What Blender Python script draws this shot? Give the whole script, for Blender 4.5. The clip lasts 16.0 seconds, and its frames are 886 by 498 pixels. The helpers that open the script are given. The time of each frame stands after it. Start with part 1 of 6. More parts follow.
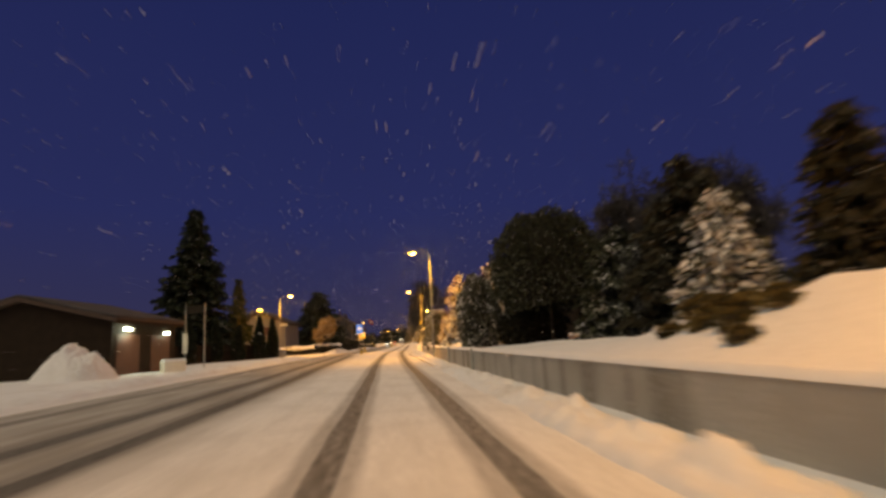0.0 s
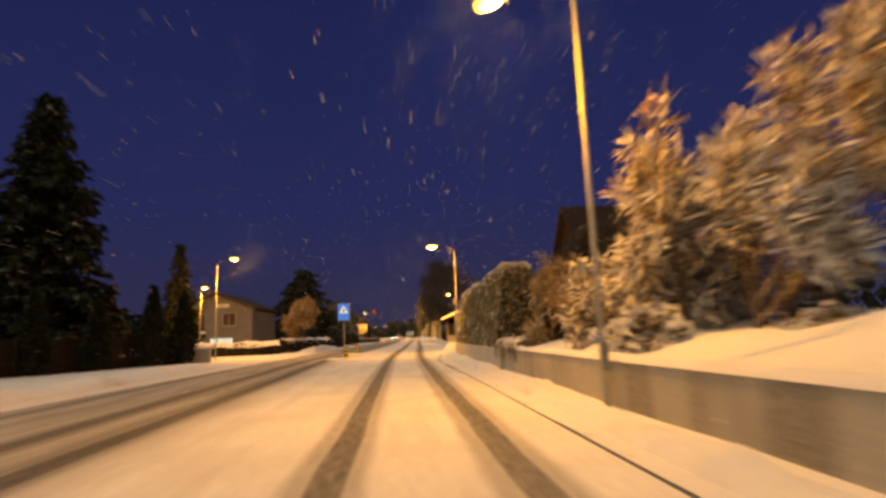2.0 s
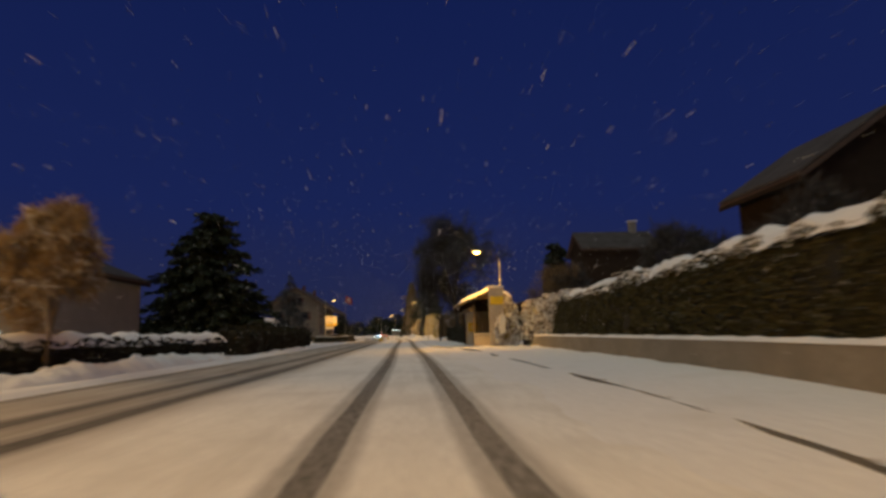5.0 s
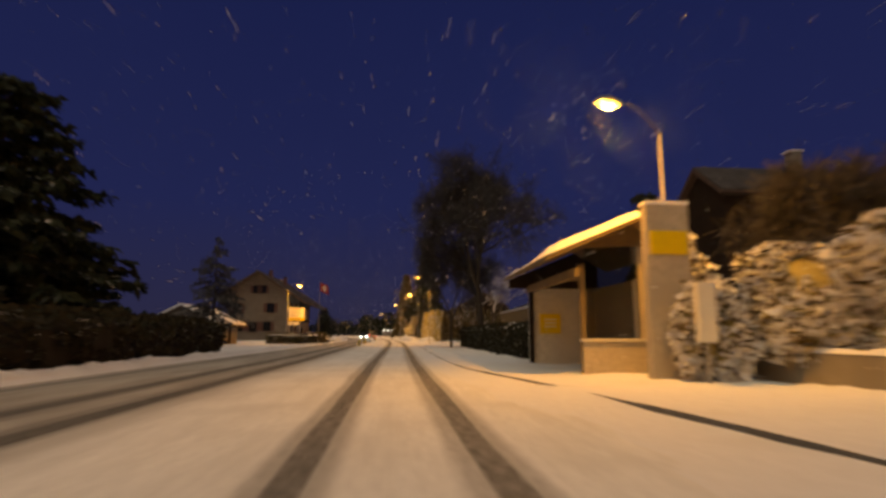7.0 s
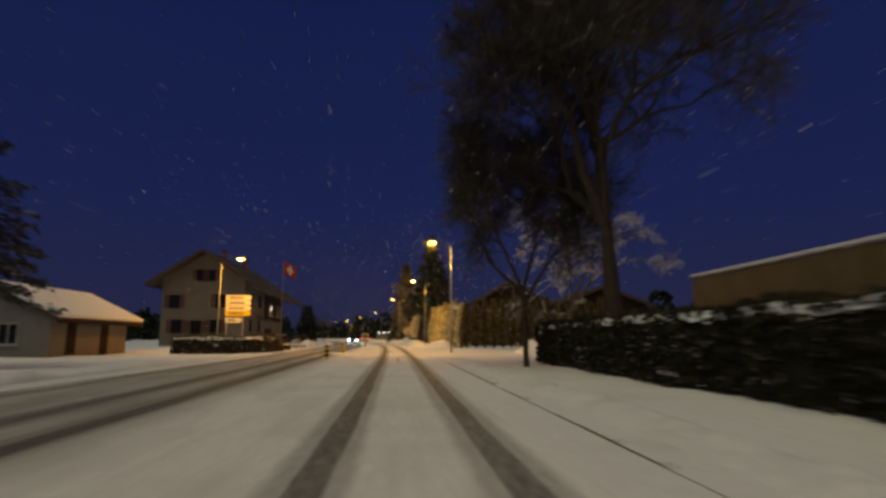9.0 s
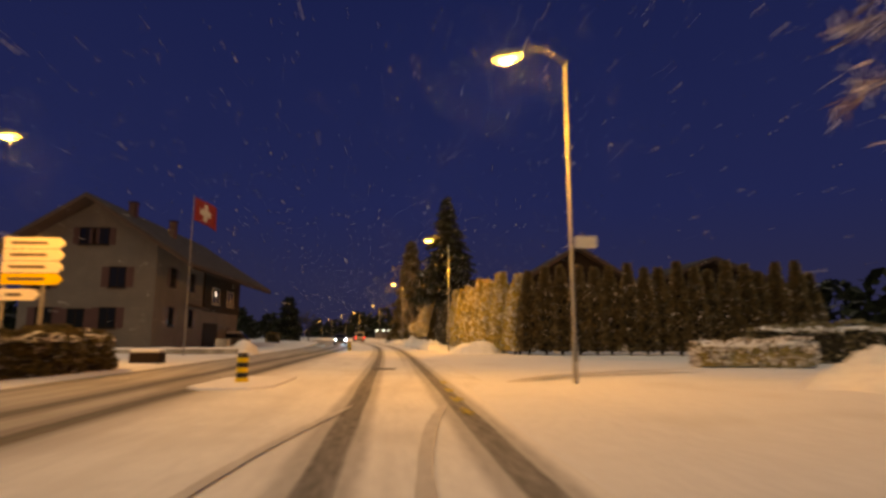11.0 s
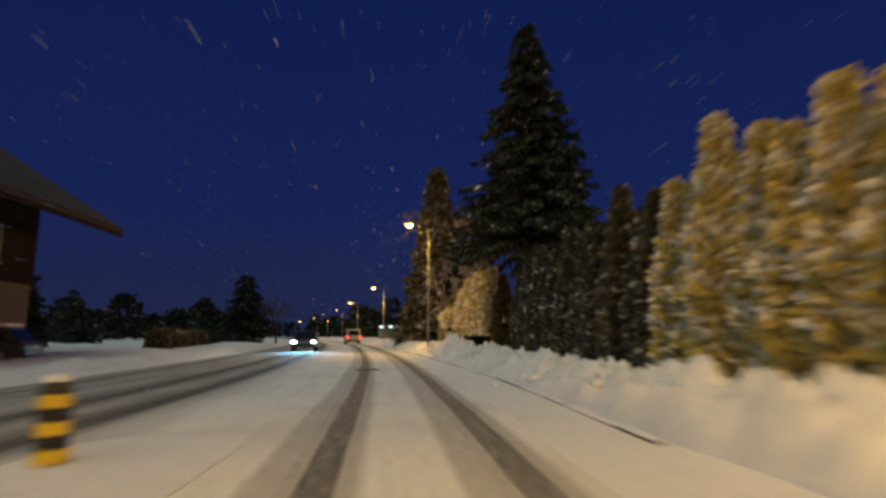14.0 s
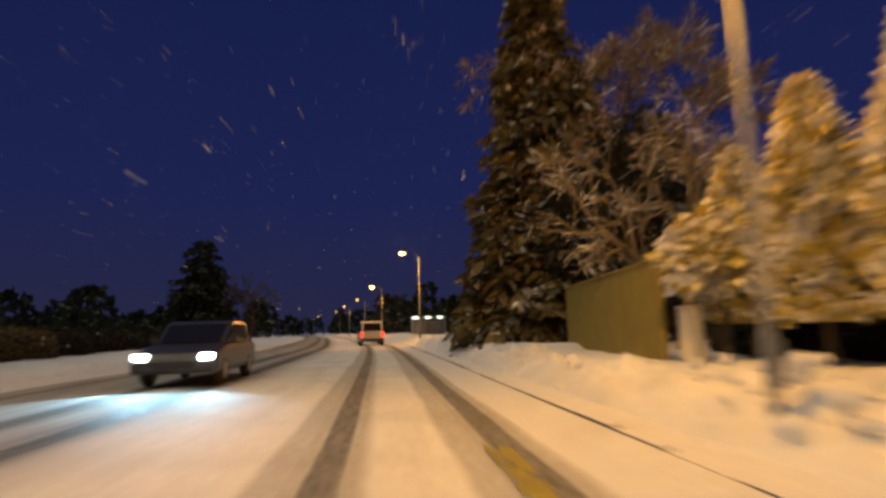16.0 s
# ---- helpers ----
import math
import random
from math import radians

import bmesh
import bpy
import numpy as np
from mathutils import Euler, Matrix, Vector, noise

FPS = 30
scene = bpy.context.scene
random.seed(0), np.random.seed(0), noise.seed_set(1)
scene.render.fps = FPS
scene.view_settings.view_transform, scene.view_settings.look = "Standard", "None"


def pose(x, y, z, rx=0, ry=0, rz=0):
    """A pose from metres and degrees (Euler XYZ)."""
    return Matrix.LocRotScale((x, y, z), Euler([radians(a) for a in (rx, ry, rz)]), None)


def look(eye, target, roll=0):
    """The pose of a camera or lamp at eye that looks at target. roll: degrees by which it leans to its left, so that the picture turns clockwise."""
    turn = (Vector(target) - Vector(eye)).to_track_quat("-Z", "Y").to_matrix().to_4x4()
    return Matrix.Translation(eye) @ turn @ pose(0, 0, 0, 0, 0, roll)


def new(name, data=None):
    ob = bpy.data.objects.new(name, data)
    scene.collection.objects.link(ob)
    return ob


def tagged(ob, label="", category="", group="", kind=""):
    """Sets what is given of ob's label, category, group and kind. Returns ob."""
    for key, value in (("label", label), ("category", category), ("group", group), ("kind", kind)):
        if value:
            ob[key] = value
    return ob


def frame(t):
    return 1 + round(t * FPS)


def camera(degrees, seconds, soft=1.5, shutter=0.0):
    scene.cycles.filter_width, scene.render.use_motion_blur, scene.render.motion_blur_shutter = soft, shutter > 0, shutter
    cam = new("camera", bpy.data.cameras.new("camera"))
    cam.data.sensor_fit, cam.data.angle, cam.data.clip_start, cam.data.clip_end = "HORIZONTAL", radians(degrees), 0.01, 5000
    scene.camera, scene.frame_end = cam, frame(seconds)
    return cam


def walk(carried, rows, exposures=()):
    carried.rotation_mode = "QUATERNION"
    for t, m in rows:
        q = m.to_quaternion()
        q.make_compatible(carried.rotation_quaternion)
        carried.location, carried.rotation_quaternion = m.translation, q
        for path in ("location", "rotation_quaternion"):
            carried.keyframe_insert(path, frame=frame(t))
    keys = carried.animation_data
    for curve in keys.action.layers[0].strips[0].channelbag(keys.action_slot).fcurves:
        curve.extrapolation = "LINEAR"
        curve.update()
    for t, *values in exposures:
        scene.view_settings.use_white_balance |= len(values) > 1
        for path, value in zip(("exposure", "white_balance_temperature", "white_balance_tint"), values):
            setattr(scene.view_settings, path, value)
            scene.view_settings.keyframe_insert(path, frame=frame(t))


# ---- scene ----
cam = camera(76.0, 16.0, soft=3.0, shutter=0.6)
PATH = [
    (0, (3.295, -1.06, 1.1), (3.396, 0.912, 1.417), -3.0),
    (0.5, (2.937, 6.206, 1.097), (3.032, 8.181, 1.404), -3.8),
    (1, (2.53, 13.5, 1.087), (2.617, 15.474, 1.393), -3.3),
    (1.5, (2.11, 20.739, 1.081), (2.192, 22.712, 1.397), -3.0),
    (2, (1.703, 27.817, 1.153), (1.78, 29.793, 1.452), -2.5),
    (2.5, (1.394, 34.687, 1.118), (1.487, 36.663, 1.412), -2.0),
    (3, (1.175, 41.356, 1.113), (1.284, 43.332, 1.406), -2.0),
    (3.5, (0.934, 47.946, 1.114), (1.05, 49.922, 1.402), -2.2),
    (4, (0.706, 54.466, 1.107), (0.824, 56.441, 1.395), -1.9),
    (4.5, (0.563, 60.926, 1.095), (0.679, 62.901, 1.384), -1.6),
    (4.7, (0.52, 63.525, 1.097), (0.64, 65.5, 1.389), -1.7),
    (6.8, (0.364, 91.121, 1.098), (0.501, 93.094, 1.395), -0.0),
    (7, (0.318, 93.775, 1.092), (0.457, 95.748, 1.392), 0.1),
    (7.5, (0.196, 100.457, 1.075), (0.332, 102.428, 1.381), 0.6),
    (8, (-0.011, 107.145, 1.103), (0.139, 109.116, 1.408), 0.1),
    (8.5, (-0.123, 113.8, 1.101), (0.029, 115.771, 1.405), -0.1),
    (8.7, (-0.149, 116.462, 1.1), (0.002, 118.432, 1.408), 0.0),
    (10.8, (-0.391, 144.498, 1.092), (-0.239, 146.468, 1.404), -0.0),
    (11, (-0.423, 147.147, 1.078), (-0.276, 149.118, 1.384), 0.0),
    (11.5, (-0.488, 153.669, 1.112), (-0.348, 155.641, 1.414), 0.2),
    (12, (-0.593, 160.168, 1.102), (-0.453, 162.14, 1.407), 0.1),
    (12.5, (-0.725, 166.61, 1.095), (-0.588, 168.582, 1.397), 0.3),
    (13, (-0.805, 173.163, 1.059), (-0.676, 175.134, 1.373), 0.6),
    (13.5, (-0.967, 179.822, 1.093), (-0.846, 181.795, 1.398), 0.7),
    (14, (-1.261, 186.678, 1.093), (-1.144, 188.651, 1.395), -0.1),
    (14.5, (-1.493, 193.765, 1.102), (-1.388, 195.742, 1.389), -0.2),
    (15, (-1.867, 200.882, 1.125), (-1.792, 202.859, 1.416), -0.1),
    (15.5, (-2.429, 208.078, 1.101), (-2.389, 210.058, 1.382), -0.6),
    (16, (-2.941, 215.27, 1.1), (-2.925, 217.25, 1.382), -1.5),
]
EXPOSURE = [(0.0, 0.68, 9000, 14), (0.5, 0.5, 7300, 1), (1.0, 0.47, 7900, 4), (1.5, 0.62, 9400, 11), (2.0, 0.55, 9200, 15), (2.5, 0.47, 7300, 6), (3.0, 0.46, 6500, 3),
            (3.5, 0.37, 6500, 0), (4.0, 0.28, 6500, 3), (4.5, 0.05, 5900, -1), (7.0, 0.2, 8600, 13), (7.5, 0.15, 8000, 8), (8.0, 0.05, 6900, 0), (8.5, 0.03, 7000, -2), (11.0, 0.25, 8600, 14), (11.5, 0.3, 7400, 7),
            (12.0, 0.3, 6100, -3), (12.5, 0.27, 6400, -6), (13.0, 0.2, 7000, 4), (13.5, 0.14, 6300, 0), (14.0, 0.02, 5800, -5), (14.5, 0.02, 6000, -4), (15.0, 0.15, 7400, 4), (15.5, 0.38, 8000, 10), (16.0, 0.12, 7300, 9)]
walk(cam, [(t, look(eye, target, roll)) for t, eye, target, roll in PATH], EXPOSURE)

# ---- world, sun, exposure ----
world = bpy.data.worlds.new("dusk")
scene.world = world
world.use_nodes = True
wn, wl = world.node_tree.nodes, world.node_tree.links
wbg = wn["Background"]
wco = wn.new("ShaderNodeTexCoord")
wsep = wn.new("ShaderNodeSeparateXYZ")
wramp = wn.new("ShaderNodeValToRGB")
wnoi = wn.new("ShaderNodeTexNoise")
wnoi.inputs["Scale"].default_value = 2.0
wnoi.inputs["Detail"].default_value = 3.0
wadd = wn.new("ShaderNodeMath")
wadd.operation = "MULTIPLY_ADD"
wadd.inputs[1].default_value = 0.12
wl.new(wco.outputs["Generated"], wsep.inputs[0])
wl.new(wco.outputs["Generated"], wnoi.inputs["Vector"])
wl.new(wnoi.outputs["Fac"], wadd.inputs[0])
wl.new(wsep.outputs["Z"], wadd.inputs[2])
wl.new(wadd.outputs[0], wramp.inputs["Fac"])
wl.new(wramp.outputs["Color"], wbg.inputs["Color"])
wramp.color_ramp.elements[0].position, wramp.color_ramp.elements[0].color = 0.02, (0.019, 0.02, 0.053, 1)
wramp.color_ramp.elements[1].position, wramp.color_ramp.elements[1].color = 0.75, (0.0052, 0.0105, 0.066, 1)
mid = wramp.color_ramp.elements.new(0.28)
mid.color = (0.0098, 0.0155, 0.08, 1)
wbg.inputs["Strength"].default_value = 1.0

# Wide sun: dusk sky glow, aimed and tinted to stand in for headlights.
glow = bpy.data.lights.new("dusk_fill_sun", "SUN")
glow.energy, glow.angle, glow.color = 0.84, radians(70), (1.0, 0.95, 0.69)
new("dusk_fill_sun", glow).matrix_world = look((-12, -17, 35), (0, 0, 0))


# ---- materials ----
def material(name, rough=0.7, metal=0.0):
    m = bpy.data.materials.new(name)
    m.use_nodes = True
    b = m.node_tree.nodes["Principled BSDF"]
    b.inputs["Roughness"].default_value = rough
    b.inputs["Metallic"].default_value = metal
    return m, m.node_tree.nodes, m.node_tree.links, b


def mix_colors(n, l, fac, a, b):
    mx = n.new("ShaderNodeMix")
    mx.data_type = "RGBA"
    for sock, v in ((mx.inputs[0], fac), (mx.inputs[6], a), (mx.inputs[7], b)):
        if hasattr(v, "is_linked"):
            l.new(v, sock)
        elif isinstance(v, (int, float)):
            sock.default_value = v
        else:
            sock.default_value = (*v, 1)
    return mx.outputs[2]


def noise_tex(n, l, scale, detail=4.0, lo=0.35, hi=0.65, coord="Object"):
    tc = n.new("ShaderNodeTexCoord")
    t = n.new("ShaderNodeTexNoise")
    t.inputs["Scale"].default_value, t.inputs["Detail"].default_value = scale, detail
    l.new(tc.outputs[coord], t.inputs["Vector"])
    r = n.new("ShaderNodeMapRange")
    r.inputs[1].default_value, r.inputs[2].default_value = lo, hi
    l.new(t.outputs["Fac"], r.inputs[0])
    return r.outputs[0], t.outputs["Fac"]


def bump(n, l, b, height, strength=0.4, dist=0.05):
    bp = n.new("ShaderNodeBump")
    bp.inputs["Strength"].default_value, bp.inputs["Distance"].default_value = strength, dist
    l.new(height, bp.inputs["Height"])
    l.new(bp.outputs[0], b.inputs["Normal"])


def up_mask(n, l, lo=0.2, hi=0.7):
    g = n.new("ShaderNodeNewGeometry")
    s = n.new("ShaderNodeSeparateXYZ")
    l.new(g.outputs["Normal"], s.inputs[0])
    r = n.new("ShaderNodeMapRange")
    r.inputs[1].default_value, r.inputs[2].default_value = lo, hi
    l.new(s.outputs["Z"], r.inputs[0])
    return r.outputs[0], g


def plain(name, color, other=None, scale=6.0, rough=0.7, metal=0.0, bumps=0.25, dist=0.02, snow=False, gloss=0.5):
    """A surface with two tones at two scales, fine relief, and snow lying on its upper faces if wanted."""
    m, n, l, b = material(name, rough, metal)
    b.inputs["Specular IOR Level"].default_value = gloss
    other = other or tuple(c * 0.75 for c in color)
    f1, raw1 = noise_tex(n, l, scale)
    f2, raw2 = noise_tex(n, l, scale * 9, 3.0)
    c = mix_colors(n, l, f1, color, other)
    c = mix_colors(n, l, f2, c, tuple(0.5 * (p + q) * 0.88 for p, q in zip(color, other)))
    if snow:
        u, _ = up_mask(n, l)
        c = mix_colors(n, l, u, c, (0.8, 0.81, 0.84))
    l.new(c, b.inputs["Base Color"])
    if bumps:
        bump(n, l, b, raw2, bumps, dist)
    return m


def foliage(name, dark, light, snow_amount, rough=0.75):
    """Needles or leaves whose upper sides and some whole tufts carry snow."""
    m, n, l, b = material(name, rough)
    b.inputs["Specular IOR Level"].default_value = 0.15
    u, g = up_mask(n, l, 0.8 - snow_amount, 1.1 - 0.4 * snow_amount)
    c = mix_colors(n, l, g.outputs["Random Per Island"], dark, light)
    big, _ = noise_tex(n, l, 1.6, 3.0, 0.3, 0.7)
    lot = n.new("ShaderNodeMath")
    lot.operation = "MULTIPLY_ADD"
    lot.inputs[1].default_value = 0.7
    l.new(big, lot.inputs[0])
    l.new(g.outputs["Random Per Island"], lot.inputs[2])
    whole = n.new("ShaderNodeMapRange")
    edge = 1.7 - 1.7 * snow_amount
    whole.inputs[1].default_value, whole.inputs[2].default_value = edge - 0.06, edge + 0.12
    l.new(lot.outputs[0], whole.inputs[0])
    top = n.new("ShaderNodeMath")
    top.operation = "MAXIMUM"
    half = n.new("ShaderNodeMath")
    half.operation = "MULTIPLY"
    half.inputs[1].default_value = min(1.0, 0.3 + snow_amount)
    l.new(u, half.inputs[0])
    l.new(half.outputs[0], top.inputs[0])
    l.new(whole.outputs[0], top.inputs[1])
    c = mix_colors(n, l, top.outputs[0], c, (0.78, 0.79, 0.82))
    l.new(c, b.inputs["Base Color"])
    return m


def emitter(name, color, strength, base=(0.8, 0.8, 0.8)):
    m, n, l, b = material(name, 0.4)
    b.inputs["Base Color"].default_value = (*base, 1)
    b.inputs["Emission Color"].default_value = (*color, 1)
    b.inputs["Emission Strength"].default_value = strength
    return m


def snow_material(name, base=(0.82, 0.83, 0.86), dirt=(0.6, 0.59, 0.57), dirt_lo=0.55):
    m, n, l, b = material(name, 0.8)
    b.inputs["Specular IOR Level"].default_value = 0.25
    f, r = noise_tex(n, l, 0.45, 5.0, dirt_lo, dirt_lo + 0.25)
    f2, r2 = noise_tex(n, l, 7.0, 5.0)
    c = mix_colors(n, l, f, base, dirt)
    c = mix_colors(n, l, f2, c, tuple(v * 0.93 for v in base))
    l.new(c, b.inputs["Base Color"])
    bump(n, l, b, r2, 0.5, 0.06)
    return m


def road_material():
    """Packed snow with slushy wheel tracks; UV u is the metres aside from the lane's middle, v the metres along."""
    m, n, l, b = material("road_snow", 0.7)
    b.inputs["Specular IOR Level"].default_value = 0.06
    uv = n.new("ShaderNodeUVMap")
    sep = n.new("ShaderNodeSeparateXYZ")
    l.new(uv.outputs[0], sep.inputs[0])
    sc = n.new("ShaderNodeMapping")
    sc.inputs["Scale"].default_value = (1.0, 0.12, 1.0)
    l.new(uv.outputs[0], sc.inputs["Vector"])
    streak = n.new("ShaderNodeTexNoise")
    streak.inputs["Scale"].default_value, streak.inputs["Detail"].default_value = 2.2, 5.0
    l.new(sc.outputs[0], streak.inputs["Vector"])
    fine = n.new("ShaderNodeTexNoise")
    fine.inputs["Scale"].default_value, fine.inputs["Detail"].default_value = 9.0, 4.0
    l.new(uv.outputs[0], fine.inputs["Vector"])

    def math(op, a, c, d=None):
        q = n.new("ShaderNodeMath")
        q.operation = op
        for k, v in enumerate((a, c, d)):
            if v is None:
                continue
            if isinstance(v, (int, float)):
                q.inputs[k].default_value = v
            else:
                l.new(v, q.inputs[k])
        return q.outputs[0]

    def ranged(v, lo, hi, a=0.0, c=1.0):
        q = n.new("ShaderNodeMapRange")
        q.interpolation_type = "SMOOTHSTEP"
        for k, w in enumerate((lo, hi, a, c)):
            q.inputs[k + 1].default_value = w
        l.new(v, q.inputs[0])
        return q.outputs[0]

    shift = math("MULTIPLY_ADD", streak.outputs["Fac"], 0.12, -0.06)
    u = math("ADD", sep.outputs["X"], shift)
    mask = None
    for u0, w, soft, power in ((-0.815, 0.11, 0.12, 0.95), (0.815, 0.11, 0.12, 0.92), (-0.83, 0.24, 0.18, 0.5), (0.8, 0.24, 0.18, 0.48), (-4.0, 0.13, 0.18, 0.92), (-5.3, 0.13, 0.2, 0.86), (-4.05, 0.26, 0.24, 0.42), (-5.3, 0.26, 0.24, 0.4), (-7.6, 0.1, 0.2, 0.5)):
        off = math("ABSOLUTE", math("SUBTRACT", u, u0), 0.0)
        t = math("MULTIPLY", ranged(off, w, w + soft, 1.0, 0.0), power)
        mask = t if mask is None else math("MAXIMUM", mask, t)
    # A second, fainter pair of tracks towards the far end of the road.
    later = ranged(sep.outputs["Y"], 160, 184)
    for u0 in (-1.2, 0.42):
        off = math("ABSOLUTE", math("SUBTRACT", u, u0), 0.0)
        t = math("MULTIPLY", math("MULTIPLY", ranged(off, 0.1, 0.24, 1.0, 0.0), 0.42), later)
        mask = math("MAXIMUM", mask, t)
    grit = ranged(fine.outputs["Fac"], 0.3, 0.7, 0.75, 1.0)
    mask = math("MULTIPLY", mask, grit)
    patch = ranged(streak.outputs["Fac"], 0.42, 0.72, 0.0, 0.4)
    snow = mix_colors(n, l, patch, (0.86, 0.86, 0.86), (0.58, 0.57, 0.55))
    coarse = n.new("ShaderNodeTexNoise")
    coarse.inputs["Scale"].default_value, coarse.inputs["Detail"].default_value = 0.55, 6.0
    l.new(uv.outputs[0], coarse.inputs["Vector"])
    snow = mix_colors(n, l, ranged(coarse.outputs["Fac"], 0.45, 0.68, 0.0, 0.38), snow, (0.58, 0.57, 0.56))
    snow = mix_colors(n, l, ranged(fine.outputs["Fac"], 0.35, 0.7, 0.0, 0.5), snow, (0.64, 0.64, 0.65))
    # The other lane is darker: brown slush, plus missing headlight glow in the colour.
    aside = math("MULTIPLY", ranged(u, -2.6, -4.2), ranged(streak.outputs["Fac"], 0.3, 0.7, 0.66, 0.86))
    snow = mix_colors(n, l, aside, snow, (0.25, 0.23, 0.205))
    slush = mix_colors(n, l, ranged(streak.outputs["Fac"], 0.35, 0.65), (0.045, 0.044, 0.042), (0.1, 0.097, 0.093))
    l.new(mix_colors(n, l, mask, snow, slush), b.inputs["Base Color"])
    l.new(ranged(mask, 0.2, 0.9, 0.85, 0.7), b.inputs["Roughness"])
    height = math("MULTIPLY_ADD", mask, -0.8, fine.outputs["Fac"])
    bump(n, l, b, height, 0.35, 0.03)
    return m


SNOW = snow_material("snow")
BANK = snow_material("ploughed_snow", (0.8, 0.81, 0.84), (0.52, 0.5, 0.47), 0.5)
ROAD = road_material()
def stained_concrete():
    """Cast concrete with damp runs down its face, blotches and fine pores."""
    m, n, l, b = material("concrete_wall", 0.85)
    f1, _ = noise_tex(n, l, 0.9, 5.0)
    c = mix_colors(n, l, f1, (0.5, 0.5, 0.47), (0.34, 0.335, 0.31))
    tc = n.new("ShaderNodeTexCoord")
    mp = n.new("ShaderNodeMapping")
    mp.inputs["Scale"].default_value = (1.0, 1.0, 0.1)
    l.new(tc.outputs["Object"], mp.inputs["Vector"])
    runs = n.new("ShaderNodeTexNoise")
    runs.inputs["Scale"].default_value, runs.inputs["Detail"].default_value = 1.25, 4.0
    l.new(mp.outputs[0], runs.inputs["Vector"])
    r = n.new("ShaderNodeMapRange")
    r.inputs[1].default_value, r.inputs[2].default_value, r.inputs[4].default_value = 0.5, 0.6, 0.92
    l.new(runs.outputs["Fac"], r.inputs[0])
    c = mix_colors(n, l, r.outputs[0], c, (0.13, 0.12, 0.095))
    f2, raw = noise_tex(n, l, 24.0, 4.0)
    c = mix_colors(n, l, f2, c, (0.36, 0.35, 0.32))
    l.new(c, b.inputs["Base Color"])
    bump(n, l, b, raw, 0.3, 0.01)
    return m


CONCRETE = stained_concrete()
# Dirty brown concrete, darkened further to hold the dimness of the bus bay.
DIM_DIRTY_CONCRETE = plain("dim_dirty_concrete_wall", (0.3, 0.27, 0.22), (0.2, 0.18, 0.145), 0.8, 0.9, bumps=0.25)
# Smooth paler concrete: the blue-white headlight glow is put into its colour.
LIT_CONCRETE = plain("headlit_concrete_wall", (0.56, 0.57, 0.56), (0.47, 0.475, 0.46), 0.7, 0.85, bumps=0.2)
PLASTER = plain("plaster_cream", (0.5, 0.44, 0.35), (0.4, 0.35, 0.28), 0.8, 0.9, bumps=0.2)
# Cream plaster darkened so the unlit farmhouse's dimness sits in its colour.
FARM_PLASTER = plain("dim_farm_plaster", (0.18, 0.155, 0.135), (0.125, 0.11, 0.095), 0.7, 0.9, bumps=0.25)
PANEL_WOOD = plain("panel_fence_wood", (0.34, 0.28, 0.07), (0.24, 0.19, 0.05), 2.2, 0.75, bumps=0.3)
PLASTER_GREY = plain("plaster_grey", (0.23, 0.215, 0.2), (0.17, 0.16, 0.15), 0.8, 0.9, bumps=0.2)
PLASTER_WHITE = plain("plaster_white", (0.68, 0.66, 0.6), (0.56, 0.54, 0.5), 0.9, 0.9, bumps=0.2)
DARK_TILES = plain("dark_roof_tiles", (0.05, 0.032, 0.026), (0.03, 0.02, 0.017), 3.0, 0.85, bumps=0.5, gloss=0.12)
TIMBER = plain("dark_timber", (0.034, 0.023, 0.016), (0.02, 0.014, 0.01), 2.5, 0.85, bumps=0.3, gloss=0.12)
WOOD = plain("fence_wood", (0.2, 0.15, 0.08), (0.13, 0.095, 0.05), 2.0, 0.8, bumps=0.3)
SHUTTER = plain("shutter_red_brown", (0.09, 0.035, 0.028), (0.06, 0.025, 0.02), 3.0, 0.6)
FRAME = plain("window_frame_white", (0.4, 0.39, 0.37), (0.32, 0.31, 0.3), 4.0, 0.5, bumps=0.1)
# Thin snow on tiles, with the unlit roofs' dimness put into the colour.
DIM_THIN_SNOW = plain("dim_snowed_tiles", (0.095, 0.088, 0.09), (0.05, 0.044, 0.043), 1.2, 0.9, bumps=0.5, dist=0.03, gloss=0.15)
ROOF = plain("roof_tile_brown", (0.09, 0.055, 0.042), (0.06, 0.038, 0.03), 3.0, 0.85, bumps=0.5, dist=0.03)
STEEL = plain("galvanised_steel", (0.42, 0.42, 0.41), (0.33, 0.33, 0.32), 3.0, 0.5, 0.6, bumps=0.1)
GREY_PAINT = plain("grey_paint", (0.22, 0.23, 0.24), (0.17, 0.18, 0.19), 3.0, 0.5, 0.2, bumps=0.1)
DARK = plain("black_rubber", (0.02, 0.02, 0.021), (0.03, 0.03, 0.03), 5.0, 0.8, bumps=0.2)
BLACK = plain("black_paint", (0.015, 0.015, 0.016), (0.022, 0.022, 0.022), 5.0, 0.45)
YELLOW = plain("yellow_paint", (0.85, 0.62, 0.02), (0.74, 0.52, 0.02), 5.0, 0.45, bumps=0.1)
ROAD_YELLOW = plain("road_yellow", (0.5, 0.42, 0.03), (0.24, 0.21, 0.09), 2.6, 0.7, bumps=0.4)
IRON = plain("snow_dusted_iron", (0.2, 0.2, 0.2), (0.1, 0.1, 0.1), 9.0, 0.95, 0.0, bumps=0.5)
IRON.node_tree.nodes["Principled BSDF"].inputs["Specular IOR Level"].default_value = 0.08
RUT = plain("rutted_snow", (0.48, 0.47, 0.46), (0.7, 0.69, 0.68), 7.0, 0.85, bumps=0.4)
KERB = plain("granite_kerb", (0.16, 0.155, 0.15), (0.09, 0.09, 0.088), 6.0, 0.8, bumps=0.4, snow=True)
